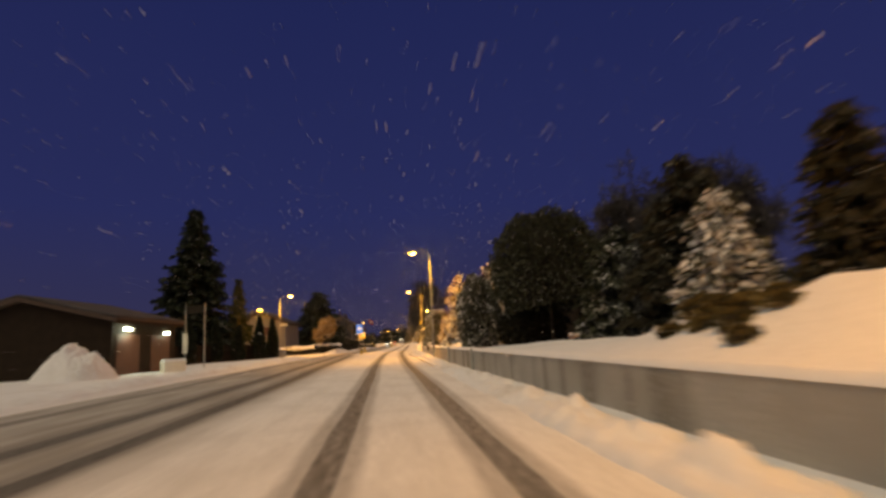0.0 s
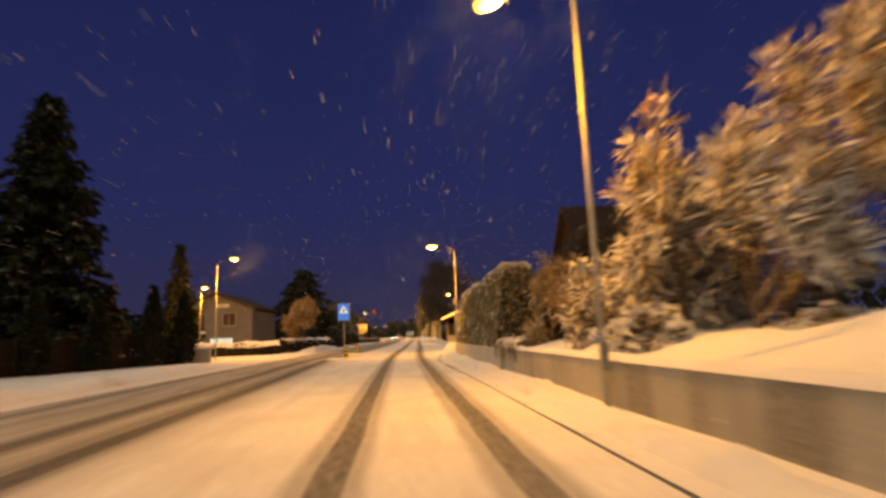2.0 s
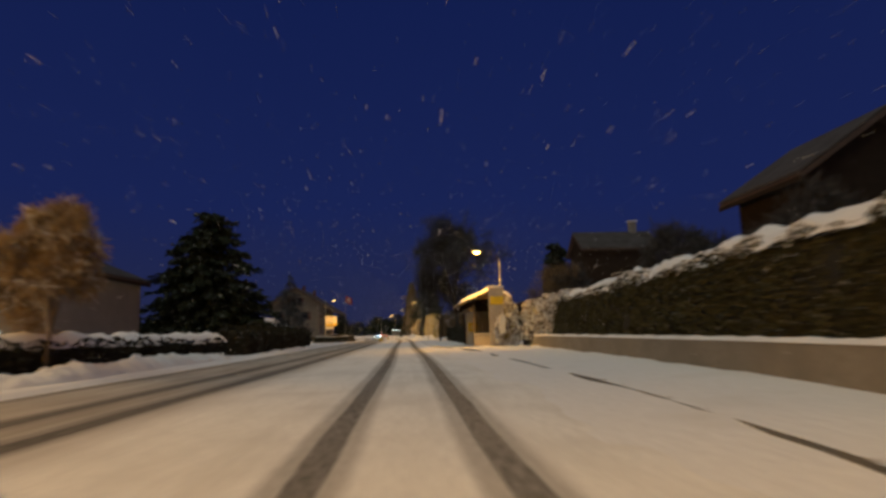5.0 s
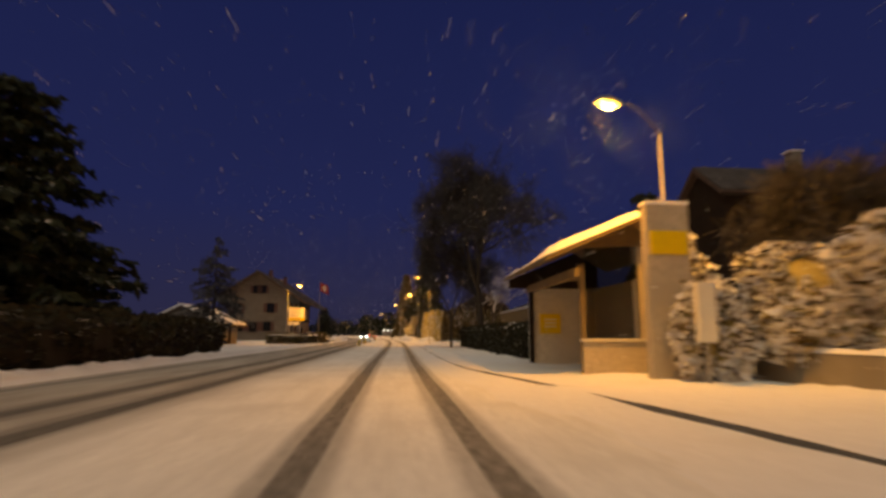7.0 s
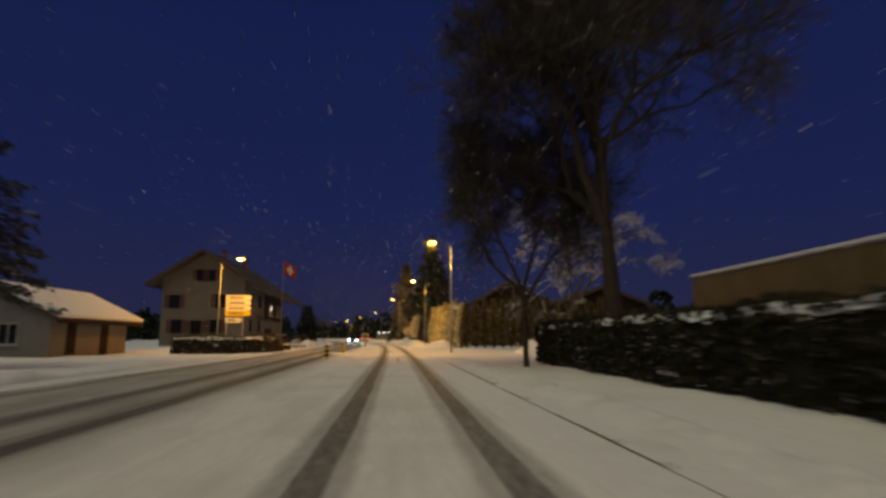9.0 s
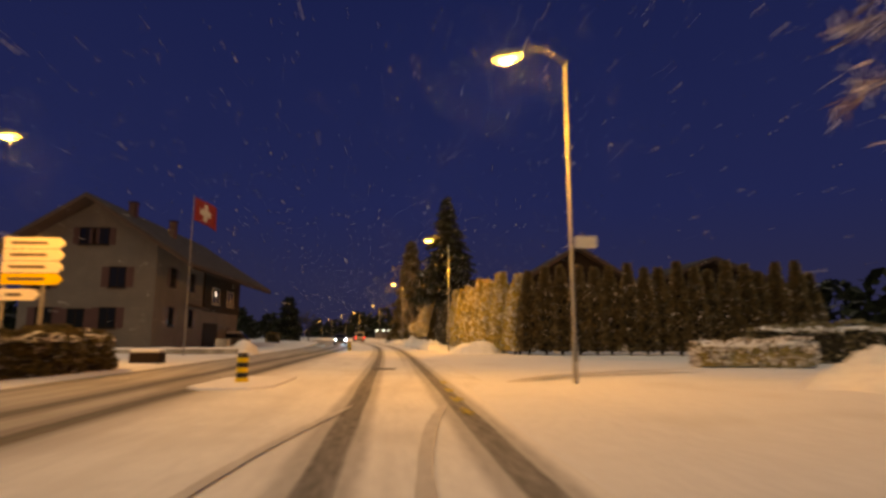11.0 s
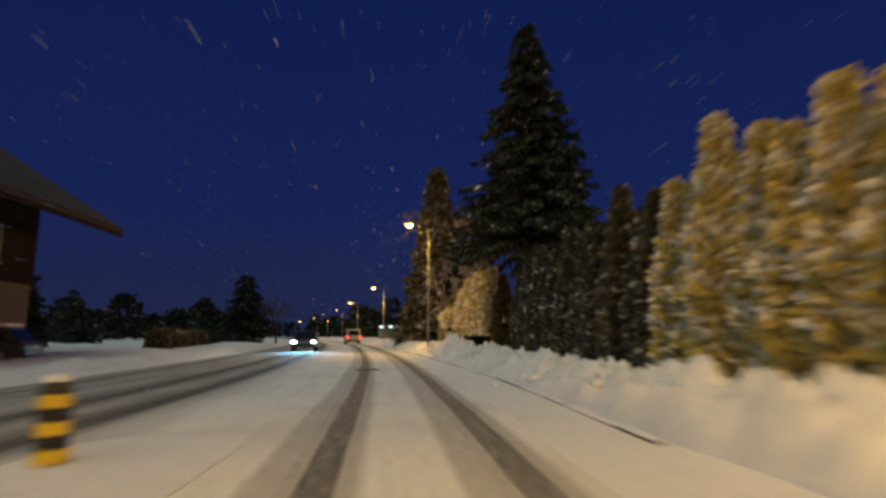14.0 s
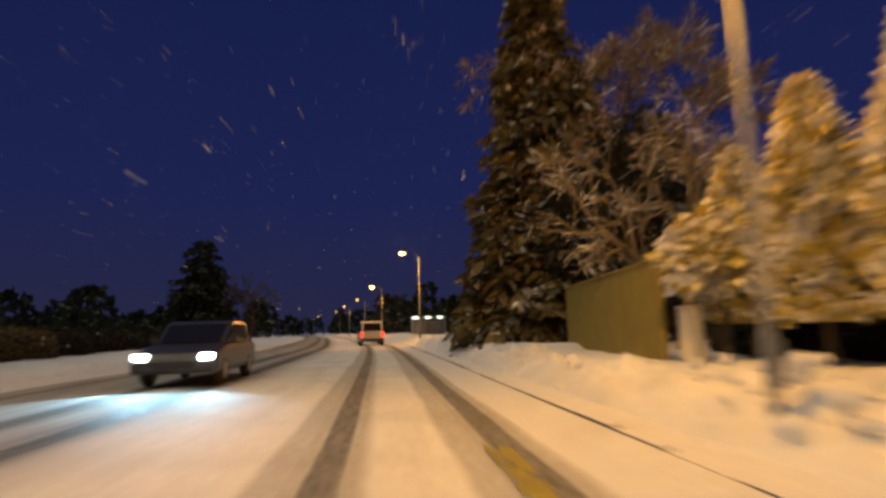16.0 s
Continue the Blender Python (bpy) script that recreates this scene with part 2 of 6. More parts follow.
BARK = plain("bark", (0.05, 0.04, 0.03), (0.03, 0.024, 0.019), 4.0, 0.9, bumps=0.6, dist=0.03)
SNOWY_BARK = plain("snowy_bark", (0.13, 0.1, 0.07), (0.08, 0.06, 0.045), 4.0, 0.9, bumps=0.5, snow=True)
FROSTED_BARK = plain("frosted_bark", (0.3, 0.23, 0.12), (0.17, 0.13, 0.07), 3.0, 0.9, bumps=0.5)
TWIG = foliage("snowy_twigs", (0.16, 0.12, 0.07), (0.3, 0.24, 0.16), 0.5)
BROWN_TWIG = foliage("brown_twigs", (0.2, 0.14, 0.07), (0.34, 0.25, 0.13), 0.26)
BARE_TWIG = foliage("bare_twigs", (0.04, 0.04, 0.043), (0.08, 0.08, 0.085), 0.08)
NEEDLE = foliage("spruce_needles", (0.012, 0.018, 0.011), (0.028, 0.036, 0.02), 0.04)
# Lighter needles for one spruce, with the lamp's light put into them.
SPRUCE_LIT = foliage("lamplit_spruce_boughs", (0.03, 0.034, 0.018), (0.075, 0.075, 0.038), 0.12)
LADEN_NEEDLE = foliage("snow_laden_needles", (0.05, 0.052, 0.03), (0.13, 0.125, 0.075), 0.42)
NEEDLE_SNOW = foliage("snowy_needles", (0.025, 0.03, 0.018), (0.06, 0.064, 0.04), 0.18)
DENSE_SCALES = foliage("dense_dark_scales", (0.03, 0.034, 0.022), (0.075, 0.08, 0.052), 0.1)
DUSTED_SCALES = foliage("dusted_scales", (0.07, 0.07, 0.048), (0.17, 0.165, 0.12), 0.26)
# Hedge thujas near the lamp: its gold light is put into their colour.
THUJA_LIT = foliage("lamplit_thuja_scales", (0.42, 0.35, 0.08), (0.7, 0.6, 0.2), 0.4)
# Snow on scales whose bright gold carries the lamp's glow.
THUJA_SNOW_LIT = foliage("lamplit_snowy_scales", (0.36, 0.3, 0.07), (0.64, 0.55, 0.16), 0.52)
# Dimmer copies for the same hedge away from the lamp, shade in the colour.
THUJA_DIM = foliage("dim_thuja_scales", (0.085, 0.07, 0.038), (0.2, 0.165, 0.09), 0.16)
THUJA_SHADED = foliage("shaded_thuja_scales", (0.055, 0.051, 0.036), (0.135, 0.125, 0.09), 0.22)
HEDGE = foliage("hedge_leaves", (0.11, 0.105, 0.062), (0.25, 0.236, 0.15), 0.24)
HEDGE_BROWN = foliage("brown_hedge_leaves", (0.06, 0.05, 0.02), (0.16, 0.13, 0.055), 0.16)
HEDGE_OLIVE = foliage("dark_olive_hedge_leaves", (0.04, 0.037, 0.016), (0.095, 0.083, 0.036), 0.06)
HEDGE_SNOW = foliage("snowy_hedge_leaves", (0.11, 0.08, 0.03), (0.28, 0.21, 0.09), 0.6)
HEDGE_DARK = foliage("dark_hedge_leaves", (0.02, 0.021, 0.014), (0.045, 0.042, 0.028), 0.04)
# Near-black filler: the shade between the leaves is put into its colour.
SHADE_CORE = plain("hedge_inner_shade", (0.022, 0.02, 0.012), (0.014, 0.013, 0.008), 4.0, 0.95)
# Snowy inside of laden plants, lightened and yellowed to carry the lamp's glow.
LIT_SNOWY_CORE = plain("lit_snowy_growth", (0.46, 0.42, 0.2), (0.24, 0.2, 0.07), 3.2, 0.9, bumps=0.6, dist=0.06)
LADEN = (HEDGE_SNOW, THUJA_SNOW_LIT, THUJA_LIT)
GLASS_DARK, _n, _l, _b = material("window_glass", 0.08)
_b.inputs["Base Color"].default_value = (0.012, 0.014, 0.018, 1)
LAMP_GLOW = emitter("sodium_glow", (1.0, 0.6, 0.15), 6.0)
BLUE_GLOW = emitter("blue_lit_pane", (0.35, 0.75, 0.85), 0.55)
SIGN_BLUE = emitter("sign_blue_face", (0.02, 0.2, 0.75), 0.6, (0.02, 0.1, 0.5))
SIGN_WHITE = emitter("sign_white_face", (0.8, 0.85, 0.85), 0.45)
HEADLIGHT = emitter("headlight_glow", (0.75, 0.92, 1.0), 25.0)
TAIL = emitter("tail_light_red", (1.0, 0.03, 0.02), 4.0, (0.3, 0.01, 0.01))
PALE_LIGHT = emitter("pale_lamp_glow", (0.75, 1.0, 0.9), 12.0)
FLAKE = plain("snowflake", (0.9, 0.9, 0.92), (0.85, 0.85, 0.88), 5.0, 0.9, bumps=0)
RED = plain("red_cloth", (0.2, 0.01, 0.012), (0.13, 0.008, 0.01), 3.0, 0.85)
CLOTH_WHITE = plain("white_cloth", (0.4, 0.4, 0.4), None, 3.0, 0.85)
VAN_PAINT = plain("van_silver_paint", (0.45, 0.43, 0.4), (0.36, 0.35, 0.33), 1.5, 0.35, 0.3, bumps=0.05)
CAR_PAINT = plain("car_dark_paint", (0.05, 0.055, 0.065), (0.07, 0.075, 0.08), 1.5, 0.3, 0.3, bumps=0.05)
SIGN_CREAM = plain("sign_cream", (0.8, 0.76, 0.66), (0.7, 0.66, 0.58), 4.0, 0.5)
BAR = plain("sign_bar_dark", (0.12, 0.1, 0.08), None, 4.0, 0.6)


# ---- shared builders ----
CY = [-2000, -300, -60, -1, 13.5, 28, 48, 61, 75, 91, 114, 147, 173, 187, 201, 215, 240, 259, 290, 320, 360, 420, 900, 4000]
CX = [110, 18, 6.6, 3.3, 2.53, 1.72, 0.93, 0.58, 0.4, 0.34, -0.1, -0.42, -0.8, -1.25, -1.9, -2.95, -5.6, -8.0, -13.9, -20.0, -29, -45, -180, -1100]


def lane(y):
    """The middle of the driven lane."""
    return sum(float(np.interp(y + d, CY, CX)) for d in (-5, -2.5, 0, 2.5, 5)) / 5


KY = [-60, 10, 32, 43, 47, 54, 58, 61, 65, 70, 76, 90, 99, 103, 107, 111, 120, 150, 188, 199, 208, 220, 240, 420]
KU = [2.2, 2.0, 1.86, 1.79, 1.66, 1.53, 1.65, 1.95, 2.5, 3.1, 3.7, 3.7, 3.9, 3.5, 2.8, 2.2, 2.07, 2.2, 2.35, 2.66, 2.5, 2.27, 2.15, 2.2]


def kerb_u(y):
    return sum(float(np.interp(y + d, KY, KU)) for d in (-2, 0, 2)) / 3


LEFT_U = -8.1
# How far the wheel tracks wander from the lane's middle, in the driven lane and in the other.
TY, TU = [-60, 19, 47, 60, 90, 119, 152, 172, 199, 220, 300], [0.2, 0.2, 0.1, 0.0, 0.08, 0.14, 0.27, 0.24, 0.34, 0.42, 0.4]
OY, OU = [0, 20, 48, 62, 90, 120, 155, 174, 201, 240], [0.65, 0.65, 0.0, -0.5, -0.1, 0.25, -0.1, -0.2, 0.37, 0.3]


def smooth(a, b, x):
    t = min(1.0, max(0.0, (x - a) / (b - a)))
    return t * t * (3 - 2 * t)


def n3(x, y, z=0.0):
    return noise.noise((x, y, z))


def height(x, y):
    """The ground's height away from the road."""
    u = x - lane(y)
    side = smooth(158, 162, y) * (1 - smooth(174, 178, y)) if u > 0 else smooth(64, 67, y) * (1 - smooth(72, 75, y))
    rise = 0.1 * (1 - side)
    if u > 0:
        rise -= (0.09 + 0.11 * smooth(1.9, 2.7, u)) * (1 - smooth(61, 66, y)) * (1 - smooth(2.9, 3.15, u))
    if u > 0:
        bank = smooth(3.3, 6.6, u)
        rise += (1 - smooth(46, 48, y)) * smooth(3.15, 3.4, u) * 0.52
        rise += (0.42 + 0.3 * n3(x * 0.55, y * 0.55, 21)) * smooth(3.5, 5.2, u) * smooth(27, 31, y) * (1 - smooth(44, 48, y))
        rise += bank * (0.25 * (1 - smooth(19, 27, y)) + 0.8 * (1 - smooth(6, 14.5, y))) * (1 + 0.3 * n3(x * 0.5, y * 0.5))
        rise += smooth(68, 70, y) * (1 - smooth(106, 108, y)) * smooth(8.6, 9.2, u) * 0.5
        rise += smooth(186, 214, y) * smooth(2.6, 4.2, u) * (0.35 if y < 232 else 0.5)
        rise -= (rise - 0.1) * smooth(20, 45, u)
    else:
        rise += smooth(205, 222, y) * smooth(-9.5, -14, u) * 0.25
    rough = smooth(2.3, 4, u) if u > 0 else smooth(-8.3, -9.5, u)
    rough *= (1 - 0.8 * side)
    return rise + rough * (0.10 * n3(x * 0.35, y * 0.35) + 0.05 * n3(x * 1.3, y * 1.3, 5))


def link_mesh(name, verts, faces, mat, parent=None, label="", smooth_shade=True):
    me = bpy.data.meshes.new(name)
    me.from_pydata(verts if isinstance(verts, list) else verts.tolist(), [], faces if isinstance(faces, list) else faces.tolist())
    if smooth_shade:
        me.polygons.foreach_set("use_smooth", [True] * len(me.polygons))
    me.materials.append(mat)
    me.update()
    ob = new(name, me)
    if parent is not None:
        ob.parent = parent
    if label:
        ob["label"] = label
    return ob


def part(name, bm, mat, parent=None, label="", smooth_shade=False):
    me = bpy.data.meshes.new(name)
    bmesh.ops.recalc_face_normals(bm, faces=bm.faces)
    bm.to_mesh(me)
    bm.free()
    if smooth_shade:
        me.polygons.foreach_set("use_smooth", [True] * len(me.polygons))
    me.materials.append(mat)
    ob = new(name, me)
    if parent is not None:
        ob.parent = parent
    if label:
        ob["label"] = label
    return ob


def thing(name, label, category, x, y, z=0.0, turn=0.0, group="", kind=""):
    ob = new(name)
    ob.empty_display_size = 0.2
    ob.matrix_basis = pose(x, y, z, 0, 0, turn)
    return tagged(ob, label, category, group, kind)


def box(x0, x1, y0, y1, z0, z1, bevel=0.0, bm=None):
    own = bm is None
    bm = bm or bmesh.new()
    vs = [bm.verts.new((x, y, z)) for x in (x0, x1) for y in (y0, y1) for z in (z0, z1)]
    fs = [bm.faces.new([vs[k] for k in q]) for q in ((0, 1, 3, 2), (4, 6, 7, 5), (0, 4, 5, 1), (2, 3, 7, 6), (0, 2, 6, 4), (1, 5, 7, 3))]
    if bevel:
        es = list({e for f in fs for e in f.edges})
        bmesh.ops.bevel(bm, geom=es, offset=bevel, segments=2, affect="EDGES", profile=0.6)
    return bm


def tube(points, radii, seg=8, bm=None):
    """A round rod along the points, closed at its ends."""
    bm = bm or bmesh.new()
    rings = []
    pts = [Vector(p) for p in points]
    for k, p in enumerate(pts):
        d = (pts[min(k + 1, len(pts) - 1)] - pts[max(k - 1, 0)]).normalized()
        a = d.orthogonal().normalized() if abs(d.z) < 0.9 else Vector((1, 0, 0)).cross(d).normalized()
        b = d.cross(a)
        r = radii[k] if hasattr(radii, "__len__") else radii
        rings.append([bm.verts.new(p + r * (math.cos(2 * math.pi * s / seg) * a + math.sin(2 * math.pi * s / seg) * b)) for s in range(seg)])
    for q, w in zip(rings, rings[1:]):
        best = min(range(seg), key=lambda o: (w[o].co - q[0].co).length)
        w[:] = w[best:] + w[:best]
        for s in range(seg):
            bm.faces.new((q[s], q[(s + 1) % seg], w[(s + 1) % seg], w[s]))
    bm.faces.new(rings[0][::-1])
    bm.faces.new(rings[-1])
    return bm


def prism(outline, depth0, depth1, axis="y", bevel=0.0):
    """An outline in two axes, pushed along the third."""
    bm = bmesh.new()
    make = {"y": lambda a, b, d: (a, d, b), "x": lambda a, b, d: (d, a, b), "z": lambda a, b, d: (a, b, d)}[axis]
    f0 = [bm.verts.new(make(a, b, depth0)) for a, b in outline]
    f1 = [bm.verts.new(make(a, b, depth1)) for a, b in outline]
    bm.faces.new(f0)
    bm.faces.new(f1[::-1])
    k = len(outline)
    for s in range(k):
        bm.faces.new((f0[s], f0[(s + 1) % k], f1[(s + 1) % k], f1[s]))
    if bevel:
        bmesh.ops.bevel(bm, geom=list(bm.edges), offset=bevel, segments=2, affect="EDGES", profile=0.6)
    return bm


rng = np.random.default_rng(7)


def tufts(points, ways, length, width, droop=0.3):
    """Small bent sprays at the points, each four corners and a raised tip: arrays of corners and faces."""
    k = len(points)
    ways = ways / (np.linalg.norm(ways, axis=1, keepdims=True) + 1e-9)
    side = np.cross(ways, rng.normal(size=(k, 3)))
    side /= np.linalg.norm(side, axis=1, keepdims=True) + 1e-9
    ln = length * rng.uniform(0.6, 1.4, (k, 1))
    wd = width * rng.uniform(0.6, 1.4, (k, 1))
    tip = points + ways * ln - np.array([0, 0, 1]) * ln * droop
    mid = points + ways * ln * 0.5
    v = np.stack([points, mid + side * wd, tip, mid - side * wd], 1).reshape(-1, 3)
    base = np.arange(k)[:, None] * 4
    return v, base + np.array([0, 1, 2, 3])


def merge(meshes):
    vs, fs, at = [], [], 0
    for v, f in meshes:
        vs.append(v)
        fs.append(f + at)
        at += len(v)
    return np.concatenate(vs), np.concatenate(fs)


def spruce(name, label, x, y, h, r, base=1.0, mat=None, dense=1.0, z=0.0, power=0.85, levels=0.42, fine=1.0):
    """A conifer: a tapered trunk and whorls of drooping boughs set with sprays."""
    mat = mat or NEEDLE
    t = thing(name, label, "tree", x, y, z)
    part("trunk", tube([(0, 0, -0.3), (0.05, 0, h * 0.4), (0, 0.05, h * 0.97)], [0.024 * h, 0.013 * h, 0.02], 8), BARK, t)
    pts, ways, zs = [], [], np.arange(base, h * 0.98, levels)
    for zz in zs:
        f = (h - zz) / (h - base)
        reach = r * f**power
        count = int((5 + 7 * f) * dense)
        for a in rng.uniform(0, 2 * np.pi, count):
            ln = reach * rng.uniform(0.65, 1.12)
            steps = max(3, int(ln / (0.2 * fine)))
            s = np.linspace(0.12, 1, steps)
            px, py = np.cos(a) * ln * s, np.sin(a) * ln * s
            pz = zz + rng.uniform(-0.2, 0.2) - 0.38 * ln * s**1.4 + 0.12 * ln * s**4
            for turn in (-0.9, 0.0, 0.9):
                pts.append(np.stack([px, py, pz], 1) + rng.normal(0, 0.06, (steps, 3)))
                ways.append(np.tile([np.cos(a + turn), np.sin(a + turn), -0.25], (steps, 1)) + rng.normal(0, 0.25, (steps, 3)))
    pts, ways = np.concatenate(pts), np.concatenate(ways)
    size = (0.3 + 0.012 * h) * fine
    v, f = tufts(pts, ways, size * 1.25, size * 0.32, 0.22)
    top = tufts(np.array([[0, 0, h * 0.93]] * 10), np.tile([0, 0, 1.0], (10, 1)) + rng.normal(0, 0.25, (10, 3)), h * 0.05, 0.12, 0)
    v, f = merge([(v, f), top])
    link_mesh("crown", v, f, mat, t, smooth_shade=False)
    return t


def thuja(name, label, x, y, h, r, mat=None, z=0.1, group="", n=2600, lift=0.0):
    """A columnar evergreen: an inner body under upright scaly tufts, blunt at the top."""
    mat = mat or THUJA_LIT
    t = thing(name, label, "conifer", x, y, z, rng.uniform(0, 360), group)
    part("trunk", tube([(0, 0, -0.2), (0, 0, h * 0.5)], [0.09, 0.06], 7), BARK, t)

    def profile(s):
        return r * (0.72 + 0.28 * np.sin(np.pi * np.clip(s * 1.05, 0, 1))) * np.clip(1 - s**1.75, 0, 1) ** 1.05 * np.clip(0.85 + s * 4, 0, 1)

    ph = rng.uniform(0, 6.28, 3)

    def lump(a, s):
        return 1 + 0.10 * np.sin(3 * a + 9 * s + ph[0]) + 0.08 * np.sin(5 * a - 17 * s + ph[1]) + 0.06 * np.sin(2 * a + 31 * s + ph[2])

    rows, seg = 14, 12
    sv = []
    for k in range(rows + 1):
        s = k / rows
        for q in range(seg):
            a = 2 * np.pi * q / seg
            rr = max(0.02, 0.82 * float(profile(np.array(s)) * lump(a, s)))
            sv.append((rr * np.cos(a), rr * np.sin(a), lift + 0.12 + s * (h - lift - 0.25)))
    sf = [(k * seg + q, k * seg + (q + 1) % seg, (k + 1) * seg + (q + 1) % seg, (k + 1) * seg + q) for k in range(rows) for q in range(seg)]
    link_mesh("inner_body", sv, sf, LIT_SNOWY_CORE if mat in LADEN else SHADE_CORE, t)
    s = rng.uniform(0.0, 1, n) ** 0.9
    a = rng.uniform(0, 2 * np.pi, n)
    rr = profile(s) * lump(a, s) * rng.uniform(0.82, 1.03, n)
    p = np.stack([rr * np.cos(a), rr * np.sin(a), lift + 0.12 + s * (h - lift - 0.12)], 1)
    w = np.stack([np.cos(a), np.sin(a), np.full(n, 0.75)], 1) + rng.normal(0, 0.4, (n, 3))
    v, f = tufts(p, w, 0.26, 0.085, 0.12)
    link_mesh("crown", v, f, mat, t, smooth_shade=False)
    return t


def hedge(name, label, line, width, h, mat=None, z0=0.1, wobble=0.12, density=110, tuft=0.17, category="hedge", snow_top=0.0, taper=0.0, shoulder=0.0):
    """A clipped hedge along a line of points: an inner body, a skin of leaf tufts, and a cap of snow if wanted."""
    mat = mat or HEDGE
    t = thing(name, label, category, line[0][0], line[0][1], z0)
    ox, oy = line[0]
    pts = [np.array(p, float) - (ox, oy) for p in line]
    seglen = [np.linalg.norm(b - a) for a, b in zip(pts, pts[1:])]
    total = sum(seglen)

    def at(s):
        for a, b, ln in zip(pts, pts[1:], seglen):
            if s <= ln or b is pts[-1]:
                d = (b - a) / ln
                return a + d * s, np.array([d[1], -d[0]])
            s -= ln

    def prof(w):
        """Once round the section: from one foot over the top to the other, w from 0 to 1."""
        per = 2 * h + width
        q = w * per
        if q < h:
            return -width / 2 + taper * q / h, q, (-1, 0.15)
        if q < h + width:
            return -width / 2 + taper + (q - h) * (1 - 2 * taper / width), h, (0, 1)
        return width / 2 - taper * (per - q) / h, per - q, (1, 0.15)

    rows = max(3, int(total / 0.5))
    cols = 12
    cv = []
    for k in range(rows + 1):
        p, nrm = at(total * k / rows)
        for c in range(cols + 1):
            o, zz, _ = prof(c / cols)
            wv = 1 - 0.1 + wobble * 0.6 * n3((p[0] + ox) * 0.9 + o, (p[1] + oy) * 0.9, zz)
            cv.append((p[0] + nrm[0] * o * wv, p[1] + nrm[1] * o * wv, max(-0.1, zz * (0.95 + 0.5 * wobble * n3((p[0] + ox) * 0.8, (p[1] + oy) * 0.8, 3)))))
    cf = [(k * (cols + 1) + c, k * (cols + 1) + c + 1, (k + 1) * (cols + 1) + c + 1, (k + 1) * (cols + 1) + c) for k in range(rows) for c in range(cols)]
    cf += [tuple(range(cols + 1))[::-1], tuple(rows * (cols + 1) + c for c in range(cols + 1))]
    link_mesh("inner_body", cv, cf, LIT_SNOWY_CORE if mat in LADEN else SHADE_CORE, t)
    count = int(total * (2 * h + width) * density)
    P, W = np.zeros((count, 3)), np.zeros((count, 3))
    for k in range(count):
        s = rng.uniform(0, total)
        p, nrm = at(s)
        o, zz, (nx, nz) = prof(rng.uniform())
        lump = wobble * (n3((p[0] + ox) * 0.8, (p[1] + oy) * 0.8, zz * 0.8) + 0.6 * n3((p[0] + ox) * 2.2, (p[1] + oy) * 2.2, zz * 2.2 + 4))
        P[k] = (p[0] + nrm[0] * (o + nx * lump), p[1] + nrm[1] * (o + nx * lump), max(0, zz * (1 + 0.5 * wobble * n3((p[0] + ox) * 0.8, (p[1] + oy) * 0.8, 3)) + nz * lump))
        W[k] = (nrm[0] * nx, nrm[1] * nx, nz + 0.3)
    for end, sgn in ((0.0, -1), (total, 1)):
        m = int(width * h * density)
        p, nrm = at(end)
        d = np.array([-nrm[1], nrm[0]]) * sgn
        o, zz = rng.uniform(-width / 2, width / 2, m), rng.uniform(0, h, m)
        o *= 1 - 2 * taper / width * zz / h
        P = np.concatenate([P, np.stack([p[0] + nrm[0] * o, p[1] + nrm[1] * o, zz], 1)])
        W = np.concatenate([W, np.tile([d[0], d[1], 0.3], (m, 1))])
    W = W + rng.normal(0, 0.45, W.shape)
    v, f = tufts(P, W, tuft, tuft * 0.42, 0.15)
    link_mesh("leaves", v, f, mat, t, smooth_shade=False)
    if shoulder:
        near = P[:, 2] > h - shoulder * rng.uniform(0, 1, len(P)) ** 2.2
        v, f = tufts(P[near] + (0, 0, 0.03), W[near] + (0, 0, 0.6), tuft * 0.9, tuft * 0.55, 0.15)
        link_mesh("snow_dusting", v, f, SNOW, t, "loose snow on the upper twigs", smooth_shade=False)
    if snow_top:
        rows = max(4, int(total / 0.3))
        cols = 8
        sv = []
        for k in range(rows + 1):
            p, nrm = at(total * k / rows)
            for c in range(cols + 1):
                q = c / cols * 2 - 1
                gx, gy = p[0] + ox + nrm[0] * q, p[1] + oy + nrm[1] * q
                hh = h + wobble * 0.5 * n3(gx * 0.8, gy * 0.8, 3) * h + snow_top * (1 - abs(q) ** 2.5) * (0.75 + 0.5 * n3(gx * 1.7, gy * 1.7, 9))
                if abs(q) > 0.95:
                    hh -= 0.12 + 0.1 * n3(gx * 3, gy * 3)
                sv.append((p[0] + nrm[0] * q * (width / 2 + 0.05 - taper), p[1] + nrm[1] * q * (width / 2 + 0.05 - taper), hh))
        sf = [(k * (cols + 1) + c, k * (cols + 1) + c + 1, (k + 1) * (cols + 1) + c + 1, (k + 1) * (cols + 1) + c) for k in range(rows) for c in range(cols)]
        link_mesh("snow_cap", sv, sf, SNOW, t, "soft cap of fresh snow")
    return t


